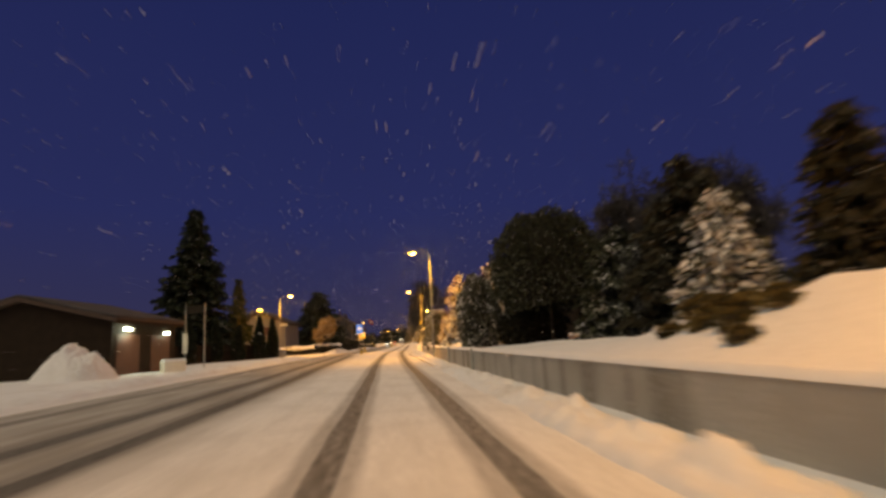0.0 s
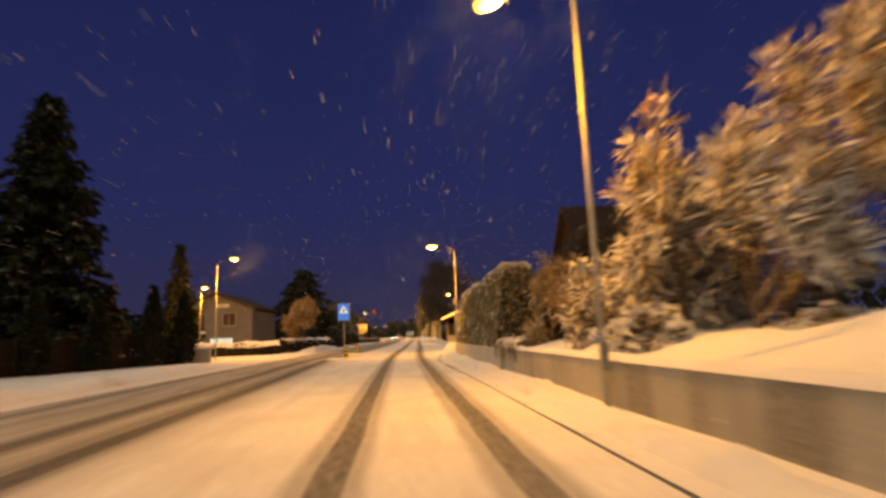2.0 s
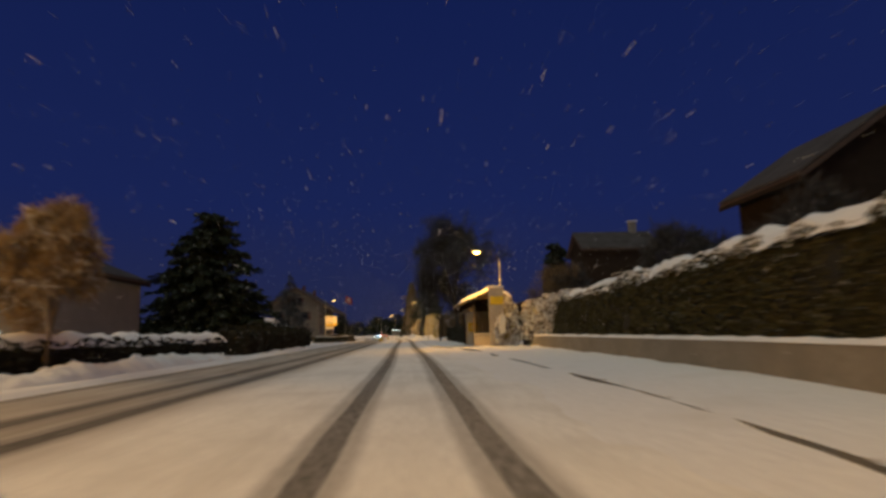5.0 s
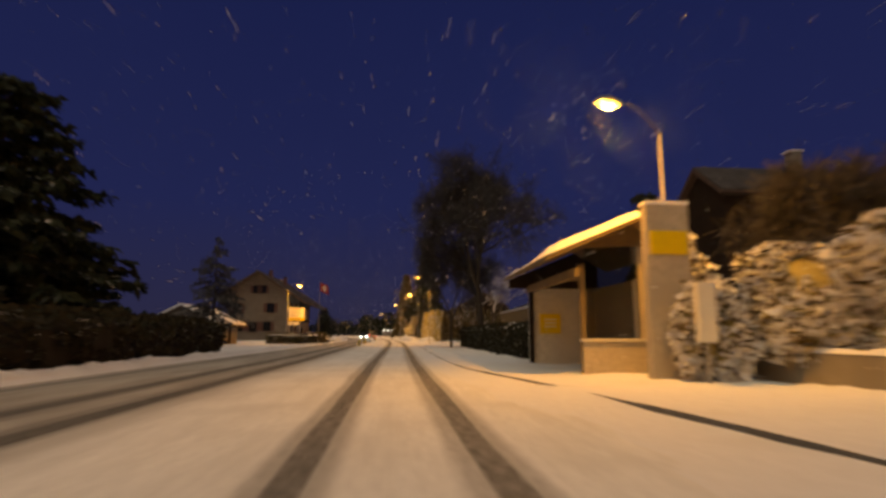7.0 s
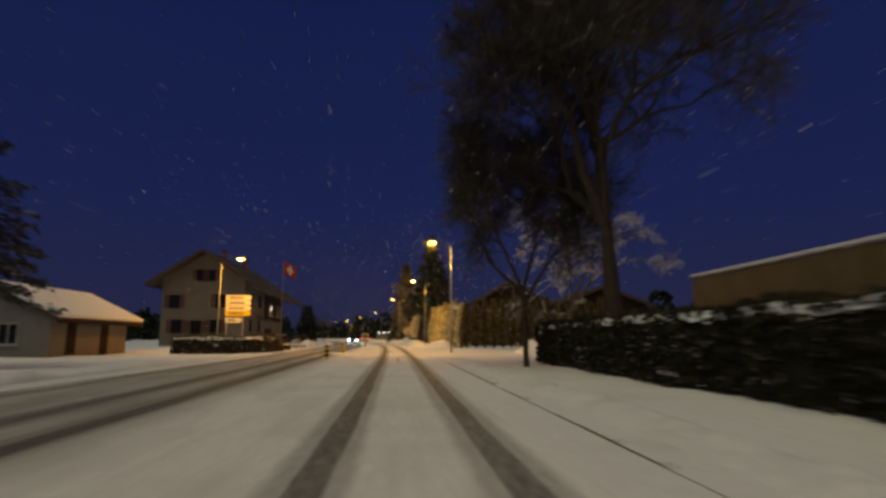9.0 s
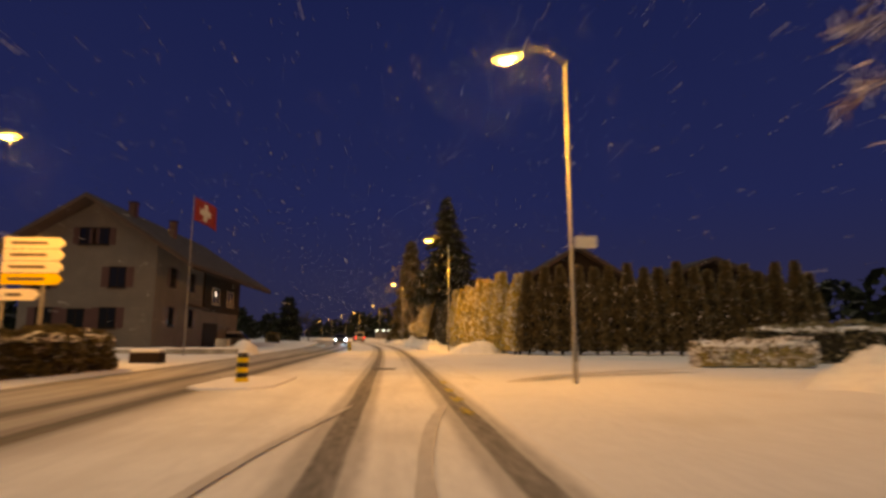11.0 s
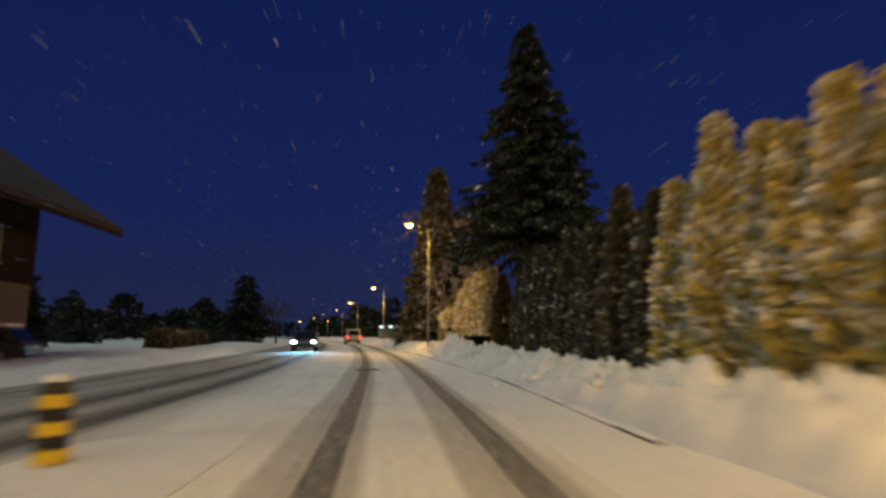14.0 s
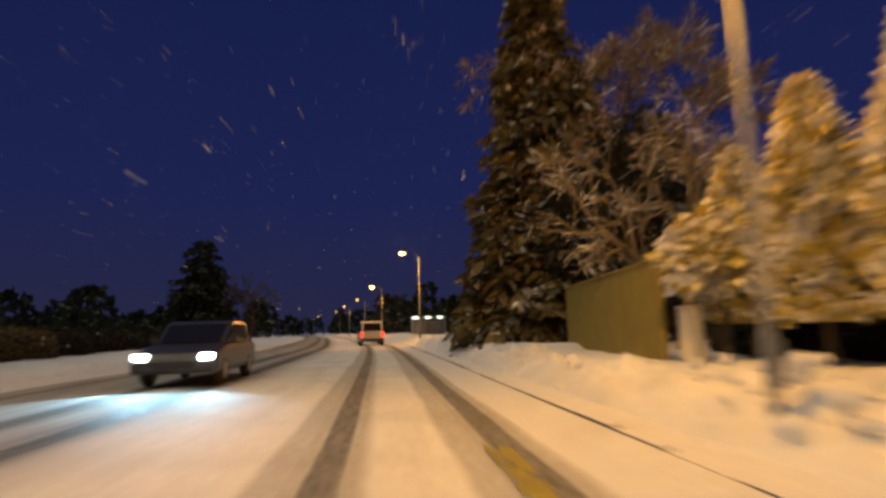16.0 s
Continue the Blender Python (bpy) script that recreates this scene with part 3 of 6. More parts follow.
def bare_tree(name, label, x, y, h, spread, mat=None, twig=None, trunk=0.25, z=0.1, stems=1, fork=0.28, depth=5, twigs=3, category="tree", bend=0.55, twig_len=0.35, droop=0.1, thin=0.09, reach=None, kids=2, least=0.0):
    """A leafless tree or shrub: limbs that fork again and again, with fine twigs at their ends."""
    mat, twig = mat or SNOWY_BARK, twig or TWIG
    t = thing(name, label, category, x, y, z)
    V, F, TP, TW = [], [], [], []
    own = np.random.default_rng(int(abs(x) * 130 + abs(y) * 17))

    def limb(p, d, ln, r, level):
        r = max(r, least)
        q = p + d * ln * 0.5 + Vector(own.normal(0, 0.05 * ln, 3))
        e = q + (d + Vector(own.normal(0, 0.12, 3))).normalized() * ln * 0.5
        seg = 5 if level < 2 else 3
        rings = []
        for c, rr in ((p, r), (q, r * 0.85), (e, r * 0.62)):
            a = d.orthogonal().normalized()
            b = d.cross(a)
            rings.append(len(V))
            V.extend(tuple(c + rr * (math.cos(2 * math.pi * s / seg) * a + math.sin(2 * math.pi * s / seg) * b)) for s in range(seg))
        for i, j in zip(rings, rings[1:]):
            F.extend((i + s, i + (s + 1) % seg, j + (s + 1) % seg, j + s) for s in range(seg))
        if level >= depth - 2:
            for _ in range(twigs):
                s = own.uniform(0.2, 1)
                TP.append(tuple(p.lerp(e, s)))
                TW.append(tuple(d * 0.6 + Vector(own.normal(0, 0.6, 3))))
        if level == depth:
            return
        forks = int(own.integers(kids, kids + 2)) + (1 if level == 0 else 0)
        for k in range(forks):
            out = (d + Vector(own.normal(0, bend, 3)) + Vector((0, 0, 0.22 - droop * level * 0.5)))
            out.x *= spread
            out.y *= spread
            limb(e if k else q.lerp(e, 0.6), out.normalized(), ln * own.uniform(0.62, 0.86), r * 0.6, level + 1)

    unit = h * fork
    for k in range(stems):
        a = own.uniform(0, 6.28)
        off = Vector((math.cos(a), math.sin(a), 0)) * (0.12 * stems if stems > 1 else 0)
        d = Vector((math.cos(a) * 0.35, math.sin(a) * 0.35, 1)).normalized() if stems > 1 else Vector((0.02, 0.03, 1)).normalized()
        limb(Vector((off.x, off.y, -0.25)), d, unit, trunk, 0)
    V, TP = np.array(V), np.array(TP)
    if reach:
        # Bring the crown to its true breadth and height.
        sx = reach[0] / np.percentile(np.hypot(TP[:, 0], TP[:, 1]), 97)
        scale = np.array([sx, sx, (reach[1] - z) / TP[:, 2].max()])
        V, TP = V * scale, TP * scale
    link_mesh("trunk", V, [tuple(f) for f in F], mat, t)
    v, f = tufts(TP, np.array(TW), twig_len, twig_len * thin, 0.05)
    link_mesh("crown", v, f, twig, t, smooth_shade=False)
    return t


def bush(name, label, x, y, rx, ry, h, mat=None, n=2500, tuft=0.2, z=0.1, lumps=0.22, base=0.0, category="bush"):
    """A rounded evergreen bush of leafy clumps over a dark inside."""
    t = thing(name, label, category, x, y, z)
    part("trunk", tube([(0, 0, -0.2), (0, 0, base + h * 0.4)], [0.07, 0.04], 6), BARK, t)
    ph = rng.uniform(0, 50)

    def shell(a, e, k):
        out = 1 + lumps * (1.3 * n3(2.2 * math.cos(a) * math.cos(e) + ph, 2.2 * math.sin(a) * math.cos(e), 2.2 * math.sin(e)) + 0.8 * abs(n3(5 * math.cos(a) + ph, 5 * math.sin(a), 5 * e)))
        return (rx * k * out * math.cos(a) * math.cos(e), ry * k * out * math.sin(a) * math.cos(e), base + h * (0.42 + 0.58 * k * out * math.sin(e)))

    seg, rows = 14, 8
    v = [shell(2 * math.pi * q / seg, -0.75 + (1.55 + 0.75) * r / rows, 0.84) for r in range(rows + 1) for q in range(seg)]
    f = [(r * seg + q, r * seg + (q + 1) % seg, (r + 1) * seg + (q + 1) % seg, (r + 1) * seg + q) for r in range(rows) for q in range(seg)]
    link_mesh("inner_body", v, f, LIT_SNOWY_CORE if mat in LADEN else SHADE_CORE, t)
    P, W = [], []
    for a, u in zip(rng.uniform(0, 2 * math.pi, n), rng.uniform(-0.66, 1, n)):
        e = math.asin(u)
        P.append(shell(a, e, rng.uniform(0.86, 1.02)))
        W.append((math.cos(a) * math.cos(e), math.sin(a) * math.cos(e), math.sin(e) + 0.35))
    v, f = tufts(np.array(P), np.array(W) + rng.normal(0, 0.4, (n, 3)), tuft, tuft * 0.42, 0.2)
    link_mesh("leaves", v, f, mat or HEDGE_SNOW, t, smooth_shade=False)
    return t


def heap_along(name, label, line, width, h, step=0.1, lumps=0.5, mat=None, z0=0.05, seed=0.0, kind=""):
    """A ploughed ridge of lumpy snow along a line."""
    t = []
    pts = [Vector((*p, 0)) for p in line]
    segs = [(b - a).length for a, b in zip(pts, pts[1:])]
    total = sum(segs)
    rows, cols = max(4, int(total / step)), max(8, int(width / 0.09))
    ox, oy = line[0]
    for k in range(rows + 1):
        s = total * k / rows
        for a, b, ln in zip(pts, pts[1:], segs):
            if s <= ln + 1e-6 or b is pts[-1]:
                d = (b - a) / ln
                p = a + d * s
                break
            s -= ln
        nx, ny = d.y, -d.x
        ends = min(1.0, 6 * k / rows, 6 * (rows - k) / rows) ** 0.5
        for c in range(cols + 1):
            q = c / cols * 2 - 1
            gx, gy = p.x + nx * q * width / 2, p.y + ny * q * width / 2
            wav = 0.7 + 0.5 * n3(gx * 0.5, gy * 0.5, seed)
            cl = lumps * (1.2 * abs(n3(gx * 1.9, gy * 1.9, seed + 3)) + 0.8 * abs(n3(gx * 4.2, gy * 4.2, seed + 7)) + 0.4 * abs(n3(gx * 9, gy * 9, seed + 5)) - 0.32)
            z = h * ends * (max(0.0, 1 - q * q) ** 0.8) * max(0.1, wav + cl)
            edge = width * 0.06 * n3(gx * 1.1, gy * 1.1, seed + 11) * abs(q)
            t.append((gx - ox + nx * edge, gy - oy + ny * edge, z - (0.06 if abs(q) > 0.99 or k in (0, rows) else 0)))
    f = [(k * (cols + 1) + c, k * (cols + 1) + c + 1, (k + 1) * (cols + 1) + c + 1, (k + 1) * (cols + 1) + c) for k in range(rows) for c in range(cols)]
    ob = link_mesh(name, t, f, mat or BANK)
    ob.matrix_basis = pose(ox, oy, z0)
    return tagged(ob, label, "snow", "", kind)


def mound(name, label, x, y, rx, ry, h, turn=0.0, lumps=0.35, z0=0.05, seed=0.0, mat=None):
    """A shovelled heap of snow, uneven and blocky."""
    k, v, f = 64, [], []
    for a in range(k + 1):
        for b in range(k + 1):
            p, q = a / k * 2 - 1, b / k * 2 - 1
            rad = math.hypot(p, q)
            edge = 1 + 0.18 * n3(p * 2 + seed, q * 2, 1)
            z = h * max(0.0, 1 - (rad / edge) ** 2) ** 1.15
            gx, gy = p * rx, q * ry
            z *= 1 + lumps * (n3(gx * 1.1 + seed, gy * 1.1, 2) + abs(n3(gx * 3 + seed, gy * 3, 5)) * 0.8 + abs(n3(gx * 6.5 + seed, gy * 6.5, 8)) * 0.45 - 0.3)
            v.append((gx, gy, z - 0.12 * smooth(0.7, 1.0, rad / edge)))
    for a in range(k):
        for b in range(k):
            i = a * (k + 1) + b
            f.append((i, i + k + 1, i + k + 2, i + 1))
    ob = link_mesh(name, v, f, mat or BANK)
    ob.matrix_basis = pose(x, y, z0, 0, 0, turn)
    return tagged(ob, label, "snow")


# ---- ground, road, kerbs ----
def build_ground():
    us = [-2500, -600, -200, -110, -70, -50, -40, -34, -30, -27, -24, -21.5, -19.5, -18, -16.5, -15, -13.8, -12.6, -11.4, -10.4, -9.5, -8.9, -8.5, -8.2]
    inner = [-8.0, -3.0, 1.0]
    right = [0.06, 0.35, 0.7, 1.1, 1.5, 2.0, 2.6, 3.3, 4.0, 4.8, 5.6, 6.6, 7.8, 9.2, 11, 13, 16, 20, 26, 34, 45, 65, 110, 220, 600, 2500]
    ys = [-2500, -500, -150, -70] + [v * 0.8 for v in range(-55, 331)] + list(range(266, 340, 4)) + [350, 375, 420, 520, 800, 1500, 4000]
    v, f = [], []
    cols = len(us) + len(inner) + len(right)
    for y in ys:
        c, k = lane(y), kerb_u(y)
        for u in us:
            v.append((c + u, y, height(c + u, y)))
        for u in inner:
            v.append((c + u, y, -0.08))
        for u in right:
            v.append((c + k + u, y, height(c + k + u, y)))
    for a in range(len(ys) - 1):
        for b in range(cols - 1):
            i = a * cols + b
            f.append((i, i + 1, i + cols + 1, i + cols))
    tagged(link_mesh("ground", v, f, SNOW), "snow-covered verges and gardens beside the road", "ground", "", "structure")
    # The carriageway, with a fine grid across so that the packed snow can lie unevenly.
    v, f, uv = [], [], []
    ys = [-300, -120, -60] + [v * 1.0 for v in range(-40, 331)] + [345, 370, 420, 520, 800]
    cols = 45
    for y in ys:
        c, k = lane(y), kerb_u(y)
        own, other = float(np.interp(y, TY, TU)), float(np.interp(y, OY, OU))
        for b in range(cols):
            u = LEFT_U + (k - LEFT_U) * b / (cols - 1)
            v.append((c + u, y, 0.012 * n3(u * 0.9, y * 0.25)))
            uv.append((u - own - (other - own) * smooth(-1.7, -2.8, u), y))
    for a in range(len(ys) - 1):
        for b in range(cols - 1):
            i = a * cols + b
            f.append((i, i + 1, i + cols + 1, i + cols))
    road = link_mesh("road", v, f, ROAD)
    layer = road.data.uv_layers.new(name="UVMap")
    idx = np.zeros(len(road.data.loops), dtype=np.int32)
    road.data.loops.foreach_get("vertex_index", idx)
    layer.data.foreach_set("uv", np.array(uv)[idx].ravel())
    tagged(road, "road under packed snow with dark slushy wheel tracks", "road", "", "structure")


def build_kerb(name, label, y0, y1, offset_of, tall=0.1):
    """A run of granite kerb stones along the road's edge."""
    holder = thing(name, label, "kerb", 0, 0, 0, 0, "", "structure")
    y = y0
    while y < y1:
        e = min(y + 1.0, y1)
        a, b = lane(y) + offset_of(y), lane(e - 0.012) + offset_of(e - 0.012)
        top = tall - 0.005 + 0.03 * n3(a, y * 0.4, 4)
        bm = bmesh.new()
        vs = [bm.verts.new(p) for p in ((a, y, -0.1), (a + 0.14, y, -0.1), (b + 0.14, e - 0.012, -0.1), (b, e - 0.012, -0.1),
                                        (a + 0.015, y, top), (a + 0.14, y, top), (b + 0.14, e - 0.012, top), (b + 0.015, e - 0.012, top))]
        for q in ((0, 1, 5, 4), (1, 2, 6, 5), (2, 3, 7, 6), (3, 0, 4, 7), (4, 5, 6, 7), (3, 2, 1, 0)):
            bm.faces.new([vs[k] for k in q])
        part("kerb_stone", bm, KERB, holder)
        y = e


build_ground()


def zebra(y0, y1, us, wide=0.18):
    t = thing("crosswalk", "yellow zebra crossing worn free in the wheel tracks", "crosswalk", 0, 0, 0, 0, "", "structure")
    for u in us:
        bm = bmesh.new()
        k, c = max(5, int((y1 - y0) / 0.16)), 5
        grid = [[bm.verts.new((lane(y0 + (y1 - y0) * i / k) + u + wide * (2 * j / c - 1) + rng.normal(0, 0.22 * wide / c), y0 + (y1 - y0) * i / k + rng.normal(0, 0.03), 0.018)) for j in range(c + 1)] for i in range(k + 1)]
        for i in range(k):
            for j in range(c):
                worn = 0.1 + (0.3 if j in (0, c - 1) else 0.0) + (0.25 if i in (0, k - 1) else 0.0)
                if rng.uniform() > worn:
                    bm.faces.new((grid[i][j], grid[i][j + 1], grid[i + 1][j + 1], grid[i + 1][j]))
        bmesh.ops.delete(bm, geom=[v for v in bm.verts if not v.link_faces], context="VERTS")
        part("stripe", bm, ROAD_YELLOW, t)


zebra(65.1, 67.6, (-0.9, 1.0), 0.2)
zebra(155.2, 155.9, (1.1,), 0.09)
zebra(156.8, 157.6, (1.14,), 0.1)
zebra(158.5, 159.3, (1.17,), 0.1)
zebra(160.4, 161.3, (1.24,), 0.09)
zebra(218.6, 220.8, (1.1,), 0.12)


def island(name, x0, x1, y0, y1, tall=0.1):
    bm = prism([(x0, y0 + 0.5), (x0 + 0.4, y0), (x1 - 0.4, y0), (x1, y0 + 0.5), (x1, y1 - 0.5), (x1 - 0.4, y1), (x0 + 0.4, y1), (x0, y1 - 0.5)], -0.05, tall, "z", 0.03)
    tagged(part(name, bm, SNOW), "low traffic island covered with snow", "traffic island", "", "structure")


island("traffic_island", -4.0, -2.1, 60.4, 63.4, 0.04)
island("traffic_island", -4.3, -2.5, 69.4, 72.4, 0.04)
island("traffic_island", -4.9, -3.1, 159.3, 163, 0.05)
island("traffic_island", -4.7, -2.9, 185.0, 193.2, 0.02)
# Snow-white and sloped, to carry the headlights' brightness on the kerb face.
tagged(part("island_nose", prism([(185.05, 0.0), (185.2, 0.065), (185.75, 0.05), (185.75, 0.0)], -4.45, -2.98, "x"), SNOW), "white kerb nose of the long traffic island", "kerb", "", "structure")


def tyre_track(points, wide=0.15):
    """A single wheel's rut in the snow along a curve through the points."""
    pts = [Vector((x, y, 0)) for x, y in points]
    for _ in range(3):
        pts = [pts[0]] + [q for a, b in zip(pts, pts[1:]) for q in (a.lerp(b, 0.25), a.lerp(b, 0.75))] + [pts[-1]]
    v = []
    for k, q in enumerate(pts):
        d = (pts[min(k + 1, len(pts) - 1)] - pts[max(k - 1, 0)]).normalized()
        side = Vector((d.y, -d.x, 0)) * wide / 2 * (1 + 0.3 * n3(q.x * 2, q.y * 2)) * min(1.0, 0.15 + 0.12 * k, 0.15 + 0.12 * (len(pts) - 1 - k))
        v += [tuple(q - side + Vector((0, 0, 0.022))), tuple(q + side + Vector((0, 0, 0.022)))]
    ob = link_mesh("tyre_track", v, [(2 * k, 2 * k + 1, 2 * k + 3, 2 * k + 2) for k in range(len(pts) - 1)], RUT)
    tagged(ob, "grey tyre rut curving over the snow to the side street", "tyre track", "", "structure")


tyre_track([(-0.2, 146), (-0.22, 149), (-0.26, 151.5), (-0.04, 154.4), (0.35, 156.6)], 0.15)
tyre_track([(1.75, 160.1), (3.2, 162.4), (5.5, 164.4), (9.5, 166.0)], 0.22)
tyre_track([(1.55, 158.6), (2.0, 160.2), (2.9, 161.4), (4.9, 163.0), (9.0, 164.4)], 0.26)
tyre_track([(-2.0, 149.0), (-1.85, 152.0), (-1.5, 154.4), (-1.15, 156.3)], 0.12)

# ---- street lamps ----
LAMP_HEADS = []


def street_lamp(label, px, py, hx, hy, hz, power=1400.0, z0=0.0, group="street lamps along the road", color=(1.0, 0.43, 0.05)):
    t = thing("street_lamp", label, "street lamp", px, py, z0, 0, group)
    top = hz + 0.05 - z0
    part("pole", tube([(0, 0, -0.3), (0, 0, 1.0), (0, 0, 1.05), (0, 0, top - 0.35)], [0.058, 0.055, 0.044, 0.028], 12), STEEL, t, smooth_shade=True)
    dx, dy = hx - px, hy - py
    arc = [(dx * s, dy * s, top - 0.35 + 0.55 * math.sin(math.pi * min(1, s * 1.15) * 0.72)) for s in (0, 0.08, 0.2, 0.4, 0.6, 0.8, 0.95)]
    part("arm", tube(arc, [0.03, 0.016, 0.012, 0.011, 0.01, 0.01, 0.01], 8), BLACK, t, smooth_shade=True)
    part("door_plate", box(-0.05, 0.05, -0.105, -0.085, 0.55, 0.95, 0.004), GREY_PAINT, t)
    a = math.degrees(math.atan2(dy, dx))
    hood = prism([(-0.38, 0.10), (-0.30, 0.19), (0.1, 0.22), (0.36, 0.15), (0.40, 0.07), (0.36, 0.05), (-0.34, 0.05)], -0.13, 0.13, "y", 0.03)
    head = part("lamp_head", hood, GREY_PAINT, t)
    head.matrix_basis = pose(dx, dy, hz - z0, 0, 0, a)
    bm = bmesh.new()
    bmesh.ops.create_uvsphere(bm, u_segments=14, v_segments=8, radius=1)
    bmesh.ops.scale(bm, vec=(0.26, 0.11, 0.07), verts=bm.verts)
    bulb = part("lamp_glass", bm, LAMP_GLOW, head, "glowing orange sodium lamp", True)
    bulb.matrix_basis = pose(0.02, 0, 0.03)
    bulb.visible_shadow = False
    li = bpy.data.lights.new("street_light", "POINT")
    li.energy, li.color, li.shadow_soft_size = power, color, 0.12
    LAMP_HEADS.append((hx, hy, hz))
    lo = new("street_light", li)
    lo.matrix_basis = pose(hx, hy, hz - 0.16)
    return t


LAMP = "tall steel street lamp with lit sodium head"
street_lamp(LAMP + " in the garden", 9.9, 1.4, 8.6, 1.8, 6.4, 600.0, 1.2)
street_lamp(LAMP + " beside the low wall", 4.27, 36.06, 3.15, 37.2, 7.0)
street_lamp(LAMP + " by the clipped hedge", 3.78, 63.3, 2.42, 63.15, 6.6)
street_lamp(LAMP + " behind the shelter", 6.95, 107.55, 5.25, 106.6, 6.6, 1400.0)
street_lamp(LAMP + " at the side street", 3.36, 159.4, 2.1, 159.9, 7.7)
street_lamp(LAMP + " by the thuja hedge", 2.7, 184.05, 1.38, 184.6, 7.4, 1800.0)
street_lamp(LAMP + " by the round post", -0.15, 220.15, -1.3, 220.8, 7.75, 1700.0)
street_lamp(LAMP + " further along", -4.5, 258.8, -5.75, 258.8, 7.0)
street_lamp(LAMP + " further along", -10.6, 290.5, -11.9, 290.5, 6.9)
street_lamp(LAMP + " further along", -16.7, 319.5, -18.0, 319.5, 6.9)
street_lamp(LAMP + " far along the road", -24.0, 348, -25.2, 348, 7.0, 800)
street_lamp(LAMP + " far along the road", -31.5, 378, -32.7, 378, 7.0, 800)
street_lamp(LAMP + " across the road", -13.9, 71.3, -12.56, 71.3, 7.5, 2300)
street_lamp("short street lamp with lit sodium head behind the hedge", -20.9, 86.5, -20.5, 86.5, 6.9, 1500)
street_lamp(LAMP + " beside the signpost", -13.7, 164.4, -12.3, 164.4, 7.0, 1500)
street_lamp(LAMP + " far across the road", -36.5, 367, -35.3, 367, 5.5, 500)



def pole_plate(name, label, x, y, z, w, h, mat, side=1, arm=0.06):
    """A small plate clamped to a lamp pole, with its two clamps."""
    t = thing(name, label, "sign", x, y, z)
    part("plate", box(side * arm if side > 0 else -arm - w, arm + w if side > 0 else -arm, -0.012, 0.012, 0, h, 0.006), mat, t)
    for zz in (0.2 * h, 0.75 * h):
        part("clamp", tube([(-0.02, 0, zz), (side * (arm + 0.02), 0, zz)], 0.012, 6), STEEL, t)


pole_plate("name_plate", "small pale street plate clamped to a lamp pole", 3.36, 159.3, 3.02, 0.5, 0.27, SIGN_CREAM)
pole_plate("name_plate", "small plate clamped to the pole by the hedge", 3.78, 63.2, 3.0, 0.16, 0.34, YELLOW, -1)
pole_plate("name_plate", "orange-lit plate clamped to the lamp pole", -13.9, 71.2, 3.9, 0.95, 0.26, SIGN_CREAM)
pole_plate("name_plate", "small pale plate on the short lamp pole", -20.9, 86.3, 2.3, 0.55, 0.22, SIGN_CREAM, 1, 0.05)
for mx, my in ((-2.6, 205.5), (-0.95, 166.7)):
    mh = thing("manhole_cover", "dark round iron manhole cover showing through the snow", "manhole cover", mx, my, 0.012, 0, "", "structure")
    part("cover", tube([(0, 0, -0.03), (0, 0, 0.012)], [0.33, 0.32], 28), IRON, mh)
    part("rim", tube([(0, 0, -0.04), (0, 0, 0.006)], [0.4, 0.4], 28), IRON, mh)

# ---- low wall and hedges on the near stretch ----
W_U = 3.02


def low_wall(name, label, line, tall, thick=0.24, z0=0.0, ribbon=True, mat=None):
    """A low concrete wall along a line, with its joints, under a ribbon of snow."""
    t = thing(name, label, "wall", 0, 0, 0, 0, "", "structure")
    for (xa, ya), (xb, yb) in zip(line, line[1:]):
        d = Vector((xb - xa, yb - ya, 0))
        ln = d.length
        d.normalize()
        o = Vector((d.y, -d.x, 0)) * thick
        a, b = Vector((xa, ya, 0)), Vector((xb, yb, 0)) - d * 0.012
        bm = bmesh.new()
        lo = [bm.verts.new(p + Vector((0, 0, z0 - 0.3))) for p in (a, b, b + o, a + o)]
        hi = [bm.verts.new(p + Vector((0, 0, z0 + tall))) for p in (a, b, b + o, a + o)]
        bm.faces.new(lo[::-1])
        bm.faces.new(hi)
        for s in range(4):
            bm.faces.new((lo[s], lo[(s + 1) % 4], hi[(s + 1) % 4], hi[s]))
        bmesh.ops.bevel(bm, geom=[e for e in bm.edges if e.verts[0] in hi and e.verts[1] in hi], offset=0.015, segments=2, affect="EDGES")
        part("wall_panel", bm, mat or CONCRETE, t)
        if not ribbon:
            continue
        k = max(3, int(ln / 0.25))
        v, f = [], []
        for s in range(k + 1):
            p = a + d * (ln - 0.0) * s / k
            for c in range(6):
                q = c / 5 * 1.2 - 0.1
                w = p + o * q
                zz = z0 + tall + 0.004 + (0.07 + 0.045 * n3(w.x * 1.5, w.y * 1.5, 8)) * max(0.0, 1 - (2 * q - 1) ** 2 / 1.44) ** 0.6
                v.append((w.x, w.y, zz - (0.03 if c in (0, 5) else 0)))
        f = [(s * 6 + c, s * 6 + c + 1, s * 6 + c + 7, s * 6 + c + 6) for s in range(k) for c in range(5)]
        link_mesh("snow_ribbon", v, f, SNOW, t, "ribbon of snow along the wall top")
    return t


def along(y0, y1, step, u):
    k = max(1, round((y1 - y0) / step))
    return [(lane(y0 + (y1 - y0) * s / k) + u, y0 + (y1 - y0) * s / k) for s in range(k + 1)]


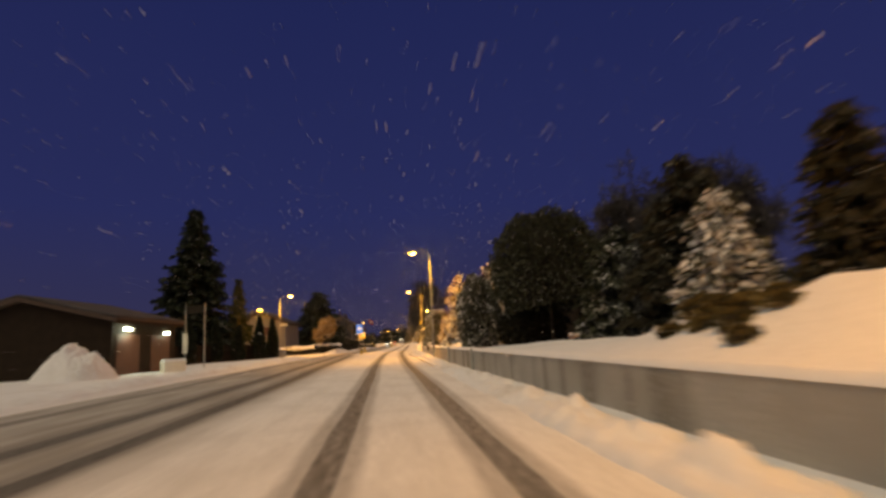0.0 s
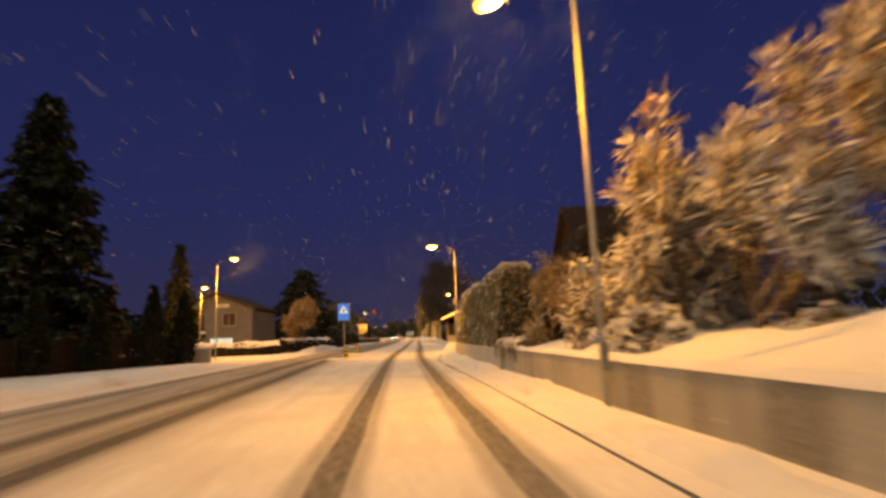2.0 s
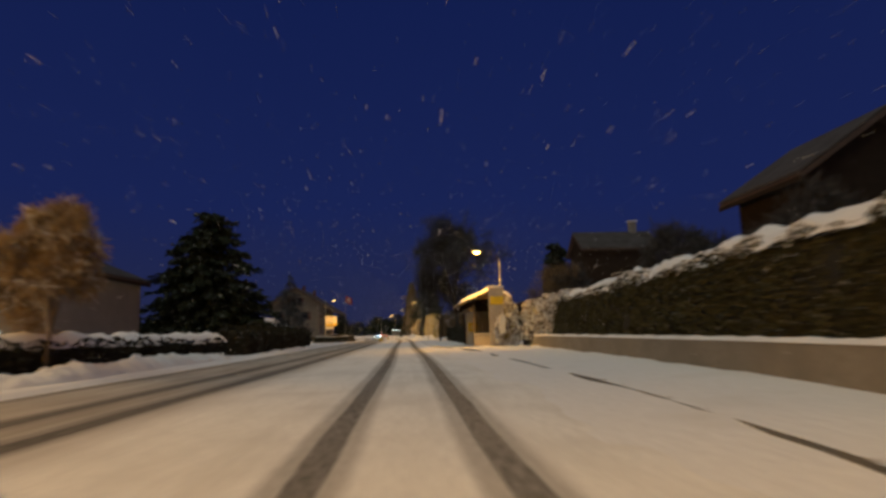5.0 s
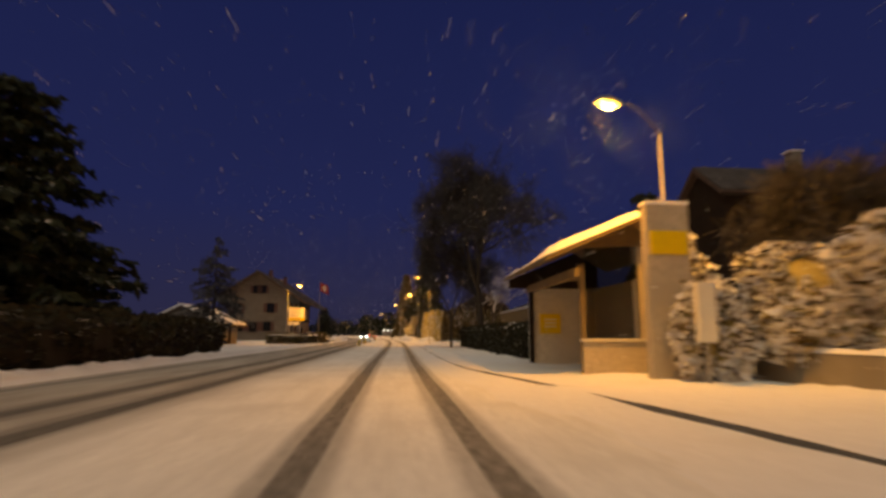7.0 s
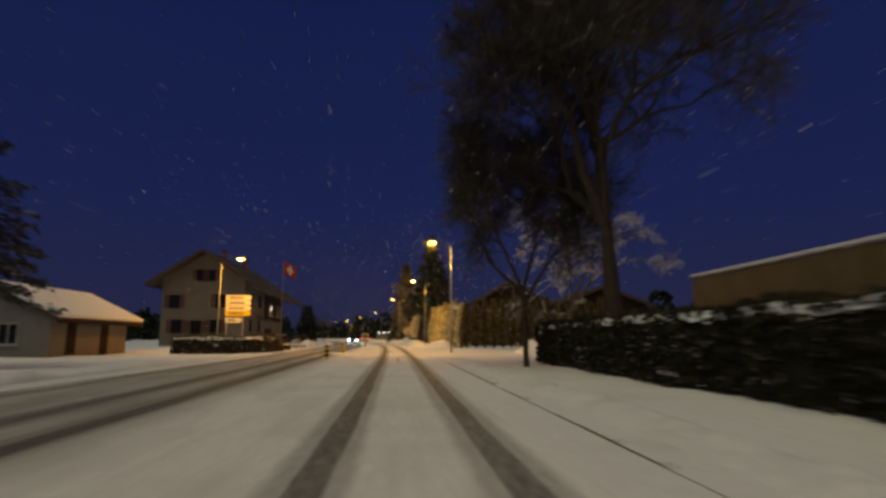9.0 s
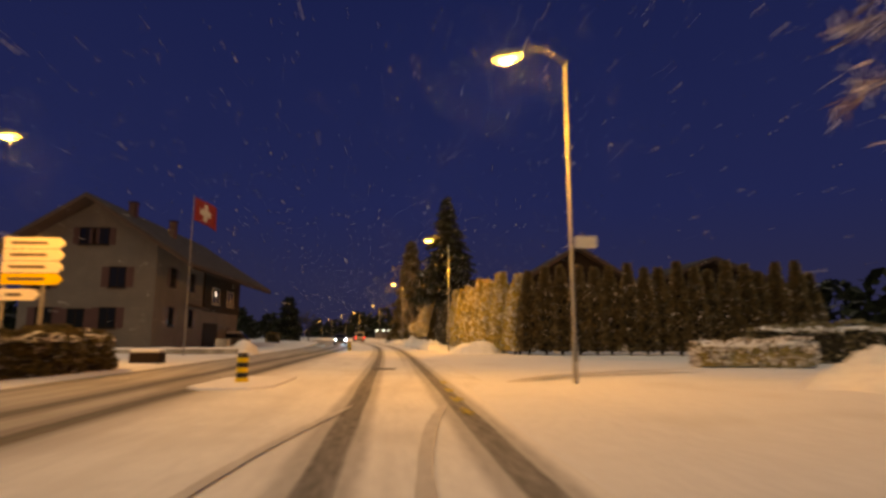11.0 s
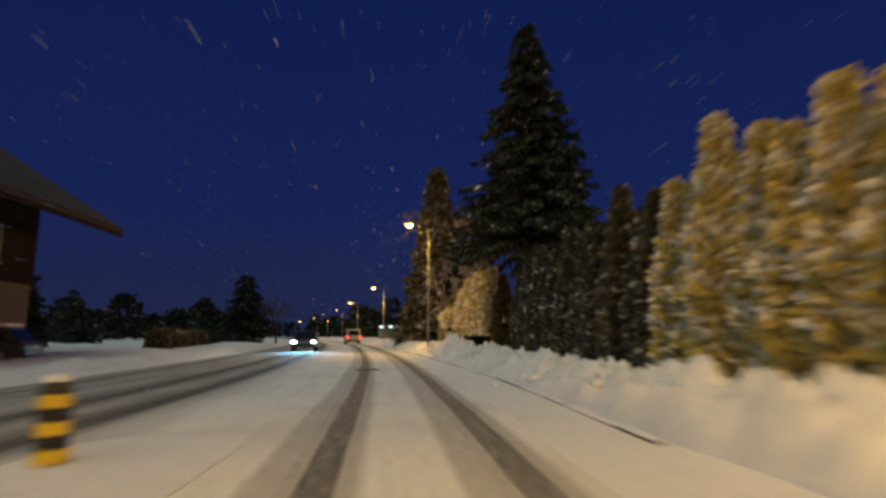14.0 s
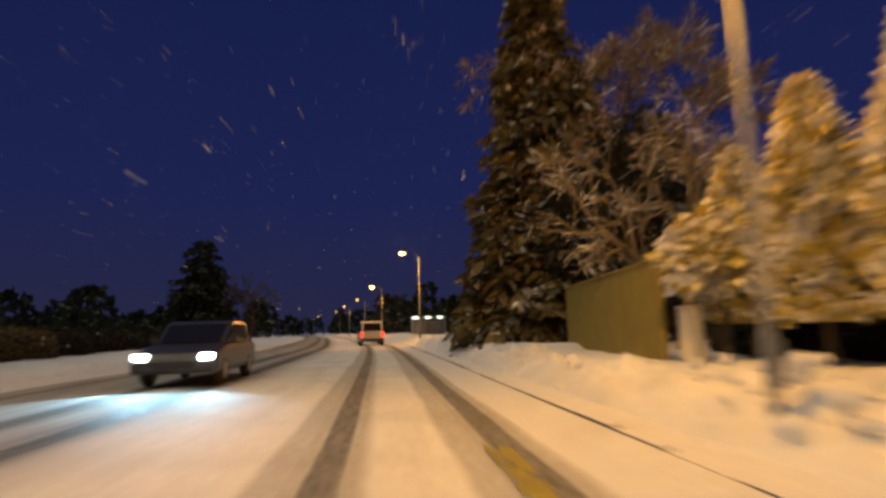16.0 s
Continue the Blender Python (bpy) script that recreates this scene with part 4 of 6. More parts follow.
low_wall("garden_wall", "low grey concrete garden wall topped with snow", along(-40, 45.2, 3.55, W_U), 0.7)
low_wall("garden_wall", "low pale concrete wall under the tall clipped hedge", along(45.95, 63.0, 3.45, W_U + 0.02), 0.63, ribbon=False, mat=LIT_CONCRETE)
WALL2 = [(4.85, 65.4), (5.6, 68.0), (6.9, 73.5), (7.5, 79.5), (7.9, 86), (8.2, 93), (8.45, 100), (8.55, 105.5), (8.35, 107.2)]
low_wall("garden_wall", "low concrete wall along the bus bay under a hedge", WALL2, 0.78, mat=DIM_DIRTY_CONCRETE)
for py in (19.5, 27.3):
    tagged(part("wall_pillar", box(lane(py) + W_U - 0.09, lane(py) + W_U - 0.003, py - 0.11, py + 0.11, -0.2, 0.75, 0.015), CONCRETE), "narrow pale pilaster on the garden wall", "pillar", "", "structure")
tagged(part("wall_pillar", box(lane(45.4) + W_U - 0.05, lane(45.4) + W_U + 0.4, 45.2, 45.7, -0.2, 0.78, 0.05), CONCRETE), "stubby concrete wall pillar with rounded edges", "pillar", "", "structure")

hedge("clipped_hedge", "tall clipped evergreen hedge dusted with snow on a low wall", [(lane(48.4) + 4.2, 48.4), (lane(55) + 4.2, 55), (lane(63.9) + 4.2, 63.9)], 1.75, 2.92, HEDGE, 0.6, 0.12, 520, 0.1, taper=0.42, snow_top=0.24, shoulder=0.55)
hedge("clipped_hedge", "long clipped hedge with snow on top behind the bus bay wall", [(p[0] + 1.15, p[1] + 0.3) for p in WALL2[:-2]], 1.7, 2.1, HEDGE_OLIVE, 0.7, 0.22, 300, 0.11, snow_top=0.42, taper=0.25, shoulder=0.3)
hedge("overgrown_hedge", "overgrown hedge heavy with clumps of snow beside the shelter", [(10.0, 99.5), (9.9, 104), (9.2, 107.0)], 1.7, 2.5, HEDGE_SNOW, 0.5, 0.45, 260, 0.2)
bush("evergreen_bush", "snow-clotted bush crowding the shelter pier", 7.1, 105.9, 0.7, 0.42, 2.15, HEDGE_SNOW, 2600, 0.18, 0.05)
bush("evergreen_bush", "snow-clotted bush beside the shelter post", 7.4, 107.6, 0.65, 0.7, 3.1, HEDGE_SNOW, 2800, 0.2, 0.05)

def creeper(y0, y1, count):
    """Bare stems that climb over the wall's top and hang down its face."""
    t = thing("creeper", "bare brown creeper hanging over the wall by the pillar", "climbing plant", lane(y0) + W_U + 0.3, y0, 0.62)
    for _ in range(count):
        y = rng.uniform(0, y1 - y0)
        x = lane(y0 + y) - lane(y0)
        drop, sway = rng.uniform(0.05, 0.42), rng.normal(0, 0.16)
        pts = [(x + 0.1, y, 0.0), (x - 0.05, y + 0.2 * sway, 0.3 + rng.uniform(0, 0.12)), (x - 0.28, y + 0.5 * sway, 0.26), (x - 0.37, y + 0.8 * sway, 0.12), (x - 0.36, y + sway, 0.1 - drop)]
        part("stem", tube(pts, [0.014, 0.013, 0.011, 0.009, 0.005], 5), SNOWY_BARK, t)
    return t


creeper(42.6, 45.1, 34)
creeper(45.2, 46.4, 14)

# Snow pushed to the foot of the wall.
heap_along("snow_bank", "lumpy ploughed snow bank along the wall foot", along(-20, 25, 3, 2.4), 1.15, 0.2, seed=1, lumps=1.1, z0=-0.06)
heap_along("snow_bank", "low lumpy snow bank along the wall foot", along(24, 47, 3, 2.6), 0.8, 0.17, seed=4, lumps=0.9, z0=-0.07)
heap_along("snow_bank", "shovelled white snow bank by the wall pillar", along(41.5, 48.5, 1, 2.6), 0.65, 0.17, seed=6, lumps=0.9, z0=-0.08)
heap_along("snow_bank", "lumpy white snow bank below the hedge wall", along(46, 64, 3, 2.45), 0.72, 0.23, seed=5, lumps=1.1, z0=-0.07, step=0.07)
mound("snow_heap", "rounded heap of ploughed snow by the lamp post", lane(65.0) + 2.95, 64.6, 0.75, 1.5, 0.5, -8, 0.7, seed=2)
mound("snow_heap", "heap of ploughed snow at the wall end", lane(66) + 4.3, 66.3, 1.0, 0.9, 0.3, 0, 0.6, seed=5)

bush("evergreen_bush", "low evergreen bush with drooping snowy leaf clumps", 5.7, 37.9, 0.5, 0.55, 0.95, HEDGE_SNOW, 1500, 0.24, 0.45)
bush("evergreen_bush", "low evergreen bush with drooping snowy leaf clumps", 8.0, 36.4, 0.6, 0.6, 0.7, HEDGE_SNOW, 1500, 0.24, 0.45)
bush("evergreen_bush", "dark bush inside the bare shrubs beside the tall hedge", 6.7, 46.3, 1.0, 0.9, 1.9, HEDGE_DARK, 3000, 0.16, 0.3)
bush("evergreen_bush", "dark bush near the wall end", 7.6, 43.6, 1.0, 0.9, 1.9, HEDGE_DARK, 3000, 0.16, 0.35)
# Trees and shrubs above the wall.
bush("conifer", "round-topped snowy column conifer close behind the wall", 6.3, 26.9, 0.92, 0.9, 3.65, DUSTED_SCALES, 6000, 0.15, 0.45, 0.12, 0.0, "tree")
bush("conifer", "big dense dark conifer with a rounded top above the wall", 9.3, 24.3, 2.4, 2.0, 4.6, DENSE_SCALES, 14000, 0.15, 0.5, 0.13, 1.6, "tree")
spruce("conifer", "bushy conifer with snow-laden boughs above the wall", 11.6, 21.5, 4.6, 2.0, 0.2, NEEDLE_SNOW, 1.8, 0.8, 0.5, 0.26, 0.65)
bush("evergreen_bush", "low brownish bush under the big conifer", 8.9, 26.6, 1.5, 1.2, 2.3, HEDGE_DARK, 4000, 0.18, 0.4)
bare_tree("deciduous_tree", "hazy leafless tree behind the big conifer", 13.6, 25.5, 7.8, 1.0, BARK, BARE_TWIG, 0.16, depth=6, twigs=6, fork=0.2, z=0.6, twig_len=0.45, thin=0.05, stems=3, reach=(3.2, 9.0))
spruce("conifer", "dark brownish bushy conifer on the garden slope", 11.4, 15.0, 5.0, 2.1, 0.2, HEDGE_DARK, 1.8, 1.1, 0.45, 0.26, 0.65)
spruce("conifer", "slender brownish conifer on the garden slope", 11.35, 8.7, 3.9, 1.0, 0.2, HEDGE_DARK, 2.0, 1.3, 0.5, 0.26, 0.65)
spruce("conifer", "small snowy conifer on the garden slope", 10.35, 11.5, 3.0, 1.35, 0.1, LADEN_NEEDLE, 2.0, 1.2, 0.6, 0.2, 0.5)
for hx, hy, hh in ((12.8, 18.0, 5.0), (15.0, 22.0, 7.2), (11.0, 29.5, 5.2)):
    bare_tree("deciduous_tree", "dark leafless tree crowding the garden slope", hx, hy, hh, 1.15, BARK, BARE_TWIG, 0.12, depth=5, twigs=10, fork=0.26, bend=0.6, twig_len=0.55, thin=0.035, stems=3, kids=3, z=0.9, reach=(0.4 * hh, hh + 0.9))
spruce("conifer", "dark conifer further back in the garden", 15.0, 30.0, 8.0, 2.8, 0.3, NEEDLE, 1.4, 0.6, 0.5, 0.35, 0.8)
bare_tree("deciduous_tree", "bare spreading tree with snow on every twig by the lamp", 7.05, 37.5, 6.0, 1.0, trunk=0.08, z=0.5, stems=6, depth=5, twigs=7, fork=0.13, bend=0.5, twig_len=0.42, thin=0.06, reach=(1.85, 5.4))
bare_tree("deciduous_tree", "bare spreading tree with snow on every twig", 9.6, 37.2, 6.6, 1.0, trunk=0.1, z=0.5, stems=6, depth=5, twigs=7, fork=0.13, twig_len=0.42, thin=0.06, reach=(2.4, 6.4))
for hx, hy, hh in ((8.3, 52.8, 5.2), (9.4, 50.2, 5.4), (10.6, 47.0, 5.6)):
    bare_tree("deciduous_tree", "hazy brown leafless tree behind the tall hedge", hx, hy, hh, 1.0, SNOWY_BARK, BARE_TWIG, 0.07, depth=5, twigs=8, fork=0.22, bend=0.6, twig_len=0.5, thin=0.04, stems=4, kids=3, z=0.5, reach=(0.4 * hh, hh))
bare_tree("shrub", "small yellowish leafless shrub behind the wall", 5.9, 40.2, 2.6, 1.0, SNOWY_BARK, TWIG, trunk=0.04, z=0.5, stems=4, depth=4, twigs=9, category="bush", twig_len=0.24, thin=0.1, reach=(1.0, 2.9))
bare_tree("shrub", "hazy brown leafless shrub beside the tall hedge", 5.9, 46.2, 3.4, 1.25, FROSTED_BARK, BROWN_TWIG, trunk=0.05, z=0.4, stems=8, depth=5, twigs=5, category="bush", twig_len=0.34, thin=0.04, reach=(1.3, 3.6), droop=0.2)
bare_tree("shrub", "hazy brown leafless shrub behind the wall", 6.7, 43.6, 3.0, 1.25, FROSTED_BARK, BROWN_TWIG, trunk=0.05, z=0.4, stems=8, depth=5, twigs=5, category="bush", twig_len=0.34, thin=0.04, reach=(1.5, 3.3), droop=0.2)
for k, (sx, sy) in enumerate(((7.4, 6.0), (7.7, 6.7), (8.0, 7.0), (7.7, 7.6), (8.05, 8.1), (8.5, 8.3), (8.55, 7.3), (9.0, 8.6), (8.35, 9.1), (8.25, 6.4), (9.1, 7.7), (8.8, 9.6), (7.55, 8.4))):
    bush("shrub", "small brown shrub poking out of the snowy slope", sx, sy, 0.15 + 0.04 * (k % 3), 0.13 + 0.04 * (k % 4), 0.16 + 0.05 * (k % 3), HEDGE_BROWN, 260, 0.1, height(sx, sy) - 0.04, 0.35)


# ---- houses ----
def house(name, label, cx, y0, y1, width, eave, ridge, wall_mat, over=0.6, axis="y", east_over=None, snow=0.16, roof_mat=None, chimney=None, snow_mat=None):
    """A gabled house: solid wall body, two roof slabs with thickness, and snow on them. The ridge runs along y."""
    t = thing(name, label, "house", cx, y0)
    half, ln = width / 2, y1 - y0
    part("wall", prism([(-half, -0.3), (half, -0.3), (half, eave), (0, ridge - 0.12), (-half, eave)], 0, ln, "y"), wall_mat, t)
    pitch = (ridge - eave) / half
    for sgn in (-1, 1):
        o = east_over if east_over and sgn > 0 else over
        xe = half + o
        ze = eave - pitch * o
        th = 0.22
        out = [(0, ridge), (sgn * xe, ze), (sgn * xe, ze + th), (0, ridge + th)]
        slab = part("roof_slope", prism(out if sgn > 0 else out[::-1], -over, ln + over, "y"), roof_mat or ROOF, t)
        if snow:
            out = [(0, ridge + th + 0.004), (sgn * (xe + 0.02), ze + th + 0.004), (sgn * (xe + 0.02), ze + th + snow), (0, ridge + th + snow)]
            part("roof_snow", prism(out if sgn > 0 else out[::-1], -over + 0.03, ln + over - 0.03, "y", 0.04), snow_mat or SNOW, slab, "even layer of snow")
        part("eave_board", box(sgn * xe - 0.02, sgn * xe + 0.02, -over, ln + over, ze - 0.08, ze + 0.12), TIMBER, slab)
    if chimney:
        px, py, pz = chimney
        ch = part("chimney", box(px - 0.35, px + 0.35, py - 0.35, py + 0.35, pz - 2.2, pz, 0.02), PLASTER_GREY, t)
        part("chimney_cap", box(px - 0.45, px + 0.45, py - 0.45, py + 0.45, pz, pz + 0.1, 0.02), SNOW, ch)
    return t


def window(t, face, a, z, w, h, glow=None, shutters=True, shutter_mat=None, frame_mat=None):
    """A window on the wall whose outer plane is given: ('y', value) faces south, ('x', value) faces east. Local coordinates of the house."""
    axis, plane = face

    def slab(a0, a1, z0, z1, d0, d1):
        if axis == "y":
            return box(a0, a1, plane - d1, plane - d0, z0, z1, 0.008)
        return box(plane + d0, plane + d1, a0, a1, z0, z1, 0.008)

    win = part("window", slab(a - w / 2, a + w / 2, z - h / 2, z + h / 2, 0.002, 0.03), glow or GLASS_DARK, t)
    for a0, a1, z0, z1 in ((a - w / 2 - 0.07, a - w / 2, z - h / 2 - 0.07, z + h / 2 + 0.07), (a + w / 2, a + w / 2 + 0.07, z - h / 2 - 0.07, z + h / 2 + 0.07),
                           (a - w / 2, a + w / 2, z + h / 2, z + h / 2 + 0.07), (a - w / 2, a + w / 2, z - h / 2 - 0.07, z - h / 2), (a - 0.03, a + 0.03, z - h / 2, z + h / 2)):
        part("window_frame", slab(a0, a1, z0, z1, 0.003, 0.07), frame_mat or FRAME, win)
    part("window_sill", slab(a - w / 2 - 0.12, a + w / 2 + 0.12, z - h / 2 - 0.14, z - h / 2 - 0.07, 0.003, 0.16), frame_mat or FRAME, win)
    if shutters:
        for sgn in (-1, 1):
            c = a + sgn * (w / 2 + 0.07 + w * 0.26)
            part("shutter", slab(c - w * 0.25, c + w * 0.25, z - h / 2 - 0.05, z + h / 2 + 0.05, 0.004, 0.05), shutter_mat or SHUTTER, win)
    return win


# The large farmhouse.
FX = -24.1
farm = house("farmhouse", "large cream farmhouse with dark shutters and a broad snowy roof", FX, 192, 214.6, 9.8, 8.3, 11.5, FARM_PLASTER, 1.5, east_over=3.3, snow_mat=DIM_THIN_SNOW)
for px, py, pz in ((1.0, 4.0, 12.3), (2.6, 8.5, 11.6)):
    ch = part("chimney", box(px - 0.28, px + 0.28, py - 0.3, py + 0.3, pz - 2.2, pz, 0.02), SHUTTER, farm)
    part("chimney_cap", box(px - 0.36, px + 0.36, py - 0.38, py + 0.38, pz, pz + 0.08, 0.02), TIMBER, ch)
for a, z, w in ((-0.45, 8.75, 0.8), (0.75, 8.75, 0.8), (2.1, 5.6, 1.0), (-3.4, 5.5, 1.0), (1.6, 2.5, 1.0), (-3.0, 2.5, 1.0), (-0.7, 2.4, 1.0)):
    window(farm, ("y", 0), a, z, w * 1.1, 1.45 if w > 0.9 else 1.2, frame_mat=TIMBER)
for a, z in ((3.3, 5.9), (7.7, 5.9), (3.3, 2.7), (7.7, 2.7)):
    window(farm, ("x", 4.9), a, z, 1.0, 1.45, frame_mat=TIMBER)
part("timber_storey", box(4.91, 5.05, 10.7, 22.55, 3.5, 8.0, 0.01), TIMBER, farm, "dark timber boarding of the barn part")
for k, a in enumerate((14.0, 18.9)):
    window(farm, ("x", 5.05), a, 5.1, 2.2, 1.5, None, False)
part("garage_door", box(4.91, 4.98, 11.2, 15.4, 0.0, 2.4, 0.01), TIMBER, farm, "dark wooden garage door")
part("side_door", box(4.91, 4.98, 19.0, 20.0, 0.0, 2.1, 0.01), SHUTTER, farm)
part("wall_sign", box(4.912, 4.95, 16.6, 18.2, 1.85, 2.1, 0.01), BAR, farm, "narrow dark sign board")
part("porch_roof", prism([(5.0, 3.75), (6.2, 3.45), (6.2, 3.6), (5.0, 3.95)], 6.6, 9.0, "y"), ROOF, farm)
star = bmesh.new()
for k in range(14):
    a, r = k * 2.4, 0.08 + 0.022 * k
    bmesh.ops.create_icosphere(star, subdivisions=1, radius=0.02, matrix=Matrix.Translation((5.14, 13.7 + r * math.cos(a), 5.3 + 0.8 * r * math.sin(a))))
part("window_ornament", star, emitter("ornament_glow", (1.0, 0.95, 0.85), 6.0), farm, "lit string of tiny lights in the window")

# The house with the blue-lit windows.
gab = house("house", "pale gabled house with closed shutters and blue-lit windows", -24.6, 101, 112, 9.2, 5.5, 7.5, PLASTER_GREY, 0.5, snow_mat=DIM_THIN_SNOW)
for a in (-2.1, 1.7):
    window(gab, ("y", 0), a, 4.25, 1.5, 1.5, SHUTTER, False)
for a in (-0.2, 0.75, 1.7):
    window(gab, ("y", 0), a, 1.35, 0.85, 1.1, BLUE_GLOW, False)
for a in (-4.0, -2.9, -1.9):
    window(gab, ("y", 0), a, 1.35, 0.85, 1.1, None, False)
part("chimney", box(-2.4, -1.8, 3, 3.6, 6.5, 8.2, 0.02), PLASTER_GREY, gab)

# Houses that stand half hidden behind the hedges.
steep_house = house("house", "dark house with a steep bare roof behind the tall hedge", 0, 0, 10.5, 7.0, 6.1, 9.35, TIMBER, 0.5, snow=0, roof_mat=DARK_TILES)
steep_house.matrix_basis = pose(22.4, 66.0, 0, 0, 0, 90)
house("house", "dark gabled house behind the bus bay hedge", 19.2, 88, 92.5, 6.6, 6.9, 9.1, TIMBER, 0.6, snow_mat=DIM_THIN_SNOW)
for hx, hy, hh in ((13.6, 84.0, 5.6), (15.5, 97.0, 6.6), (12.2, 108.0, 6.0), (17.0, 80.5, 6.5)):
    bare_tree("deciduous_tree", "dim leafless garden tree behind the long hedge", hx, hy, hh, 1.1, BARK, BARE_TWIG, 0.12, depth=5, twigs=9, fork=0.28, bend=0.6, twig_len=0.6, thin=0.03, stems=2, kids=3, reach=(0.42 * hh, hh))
hb = house("house", "dark broad house behind the garden", 0, 0, 7.6, 5.0, 9.2, 11.0, TIMBER, 0.4, snow_mat=DIM_THIN_SNOW, chimney=(0.0, 1.4, 12.4))
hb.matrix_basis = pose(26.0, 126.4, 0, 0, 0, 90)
house("house", "brown house behind the thuja hedge", 14.5, 194, 203, 8.0, 6.0, 8.4, TIMBER, 0.6, snow_mat=DIM_THIN_SNOW)
house("house", "broad dark house across the side street", 27.5, 196, 206, 12, 5.6, 7.8, TIMBER, 0.9, snow_mat=DIM_THIN_SNOW)
spruce("conifer", "tall slim dark conifer behind the fence", 17.6, 132.2, 11.2, 1.7, 0.3, NEEDLE, 2.2, 0.1, 0.3)

# The little white outbuilding.
shed = house("outbuilding", "small white outbuilding with a snowy roof beside the road", -21.4, 152, 160.5, 5.9, 2.3, 3.75, PLASTER_GREY, 0.75, snow=0.18)
for a in (-1.6, 0.9):
    window(shed, ("y", 0), a, 1.3, 0.9, 1.0, None, False)
for a in (2.0, 5.6):
    part("side_door", box(2.952, 3.0, a - 0.45, a + 0.45, 0.05, 1.95, 0.01), TIMBER, shed)

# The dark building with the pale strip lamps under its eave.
porch = house("garage_building", "dark low garage with two pale strip lamps under the eave", -18.2, 31.0, 39.2, 9.6, 3.1, 4.35, TIMBER, 0.5, snow_mat=DIM_THIN_SNOW)
part("garage_door", box(4.802, 4.85, 0.5, 3.1, 0.05, 2.35, 0.01), SHUTTER, porch, "dark garage door")
part("garage_door", box(4.802, 4.85, 4.6, 7.2, 0.05, 2.35, 0.01), SHUTTER, porch, "dark garage door")
for ly, lz, half, watts in ((1.6, 2.66, 0.42, 60), (6.7, 2.5, 0.3, 10)):
    part("porch_lamp", box(4.803, 4.93, ly - half, ly + half, lz - 0.06, lz + 0.06, 0.02), PALE_LIGHT, porch, "pale green-white strip lamp")
    li = bpy.data.lights.new("porch_light", "POINT")
    li.energy, li.color, li.shadow_soft_size = watts, (0.75, 1.0, 0.88), 0.15
    new("porch_light", li).matrix_basis = pose(-13.0, 31.0 + ly, lz - 0.14)
info = thing("information_board", "dark framed board on two thin posts beside the garage", "sign", -11.95, 37.3)
for px, py in ((0, 0), (1.65, -1.15)):
    part("post", tube([(px, py, -0.2), (px, py, 4.25)], 0.04, 8), STEEL, info)
bd_panel = part("board", box(0.04, 1.97, -0.02, 0.02, 3.65, 4.15, 0.01), TIMBER, info)
bd_panel.matrix_basis = pose(0, 0, 0, 0, 0, -34.9)
part("notice", box(-0.16, 0.16, -0.07, -0.045, 1.1, 2.4, 0.01), SIGN_CREAM, info, "narrow pale notice panel")
crate = thing("grit_box", "pale grit box under a cap of snow by the garage drive", "grit box", -11.15, 33.6, 0.05, 40)
part("body", box(-0.6, 0.6, -0.4, 0.4, 0, 0.55, 0.03), SIGN_CREAM, crate)
part("lid", box(-0.63, 0.63, -0.43, 0.43, 0.552, 0.62, 0.015), SIGN_CREAM, crate)
part("snow_cap", box(-0.6, 0.6, -0.4, 0.4, 0.622, 0.78, 0.06), SNOW, crate)


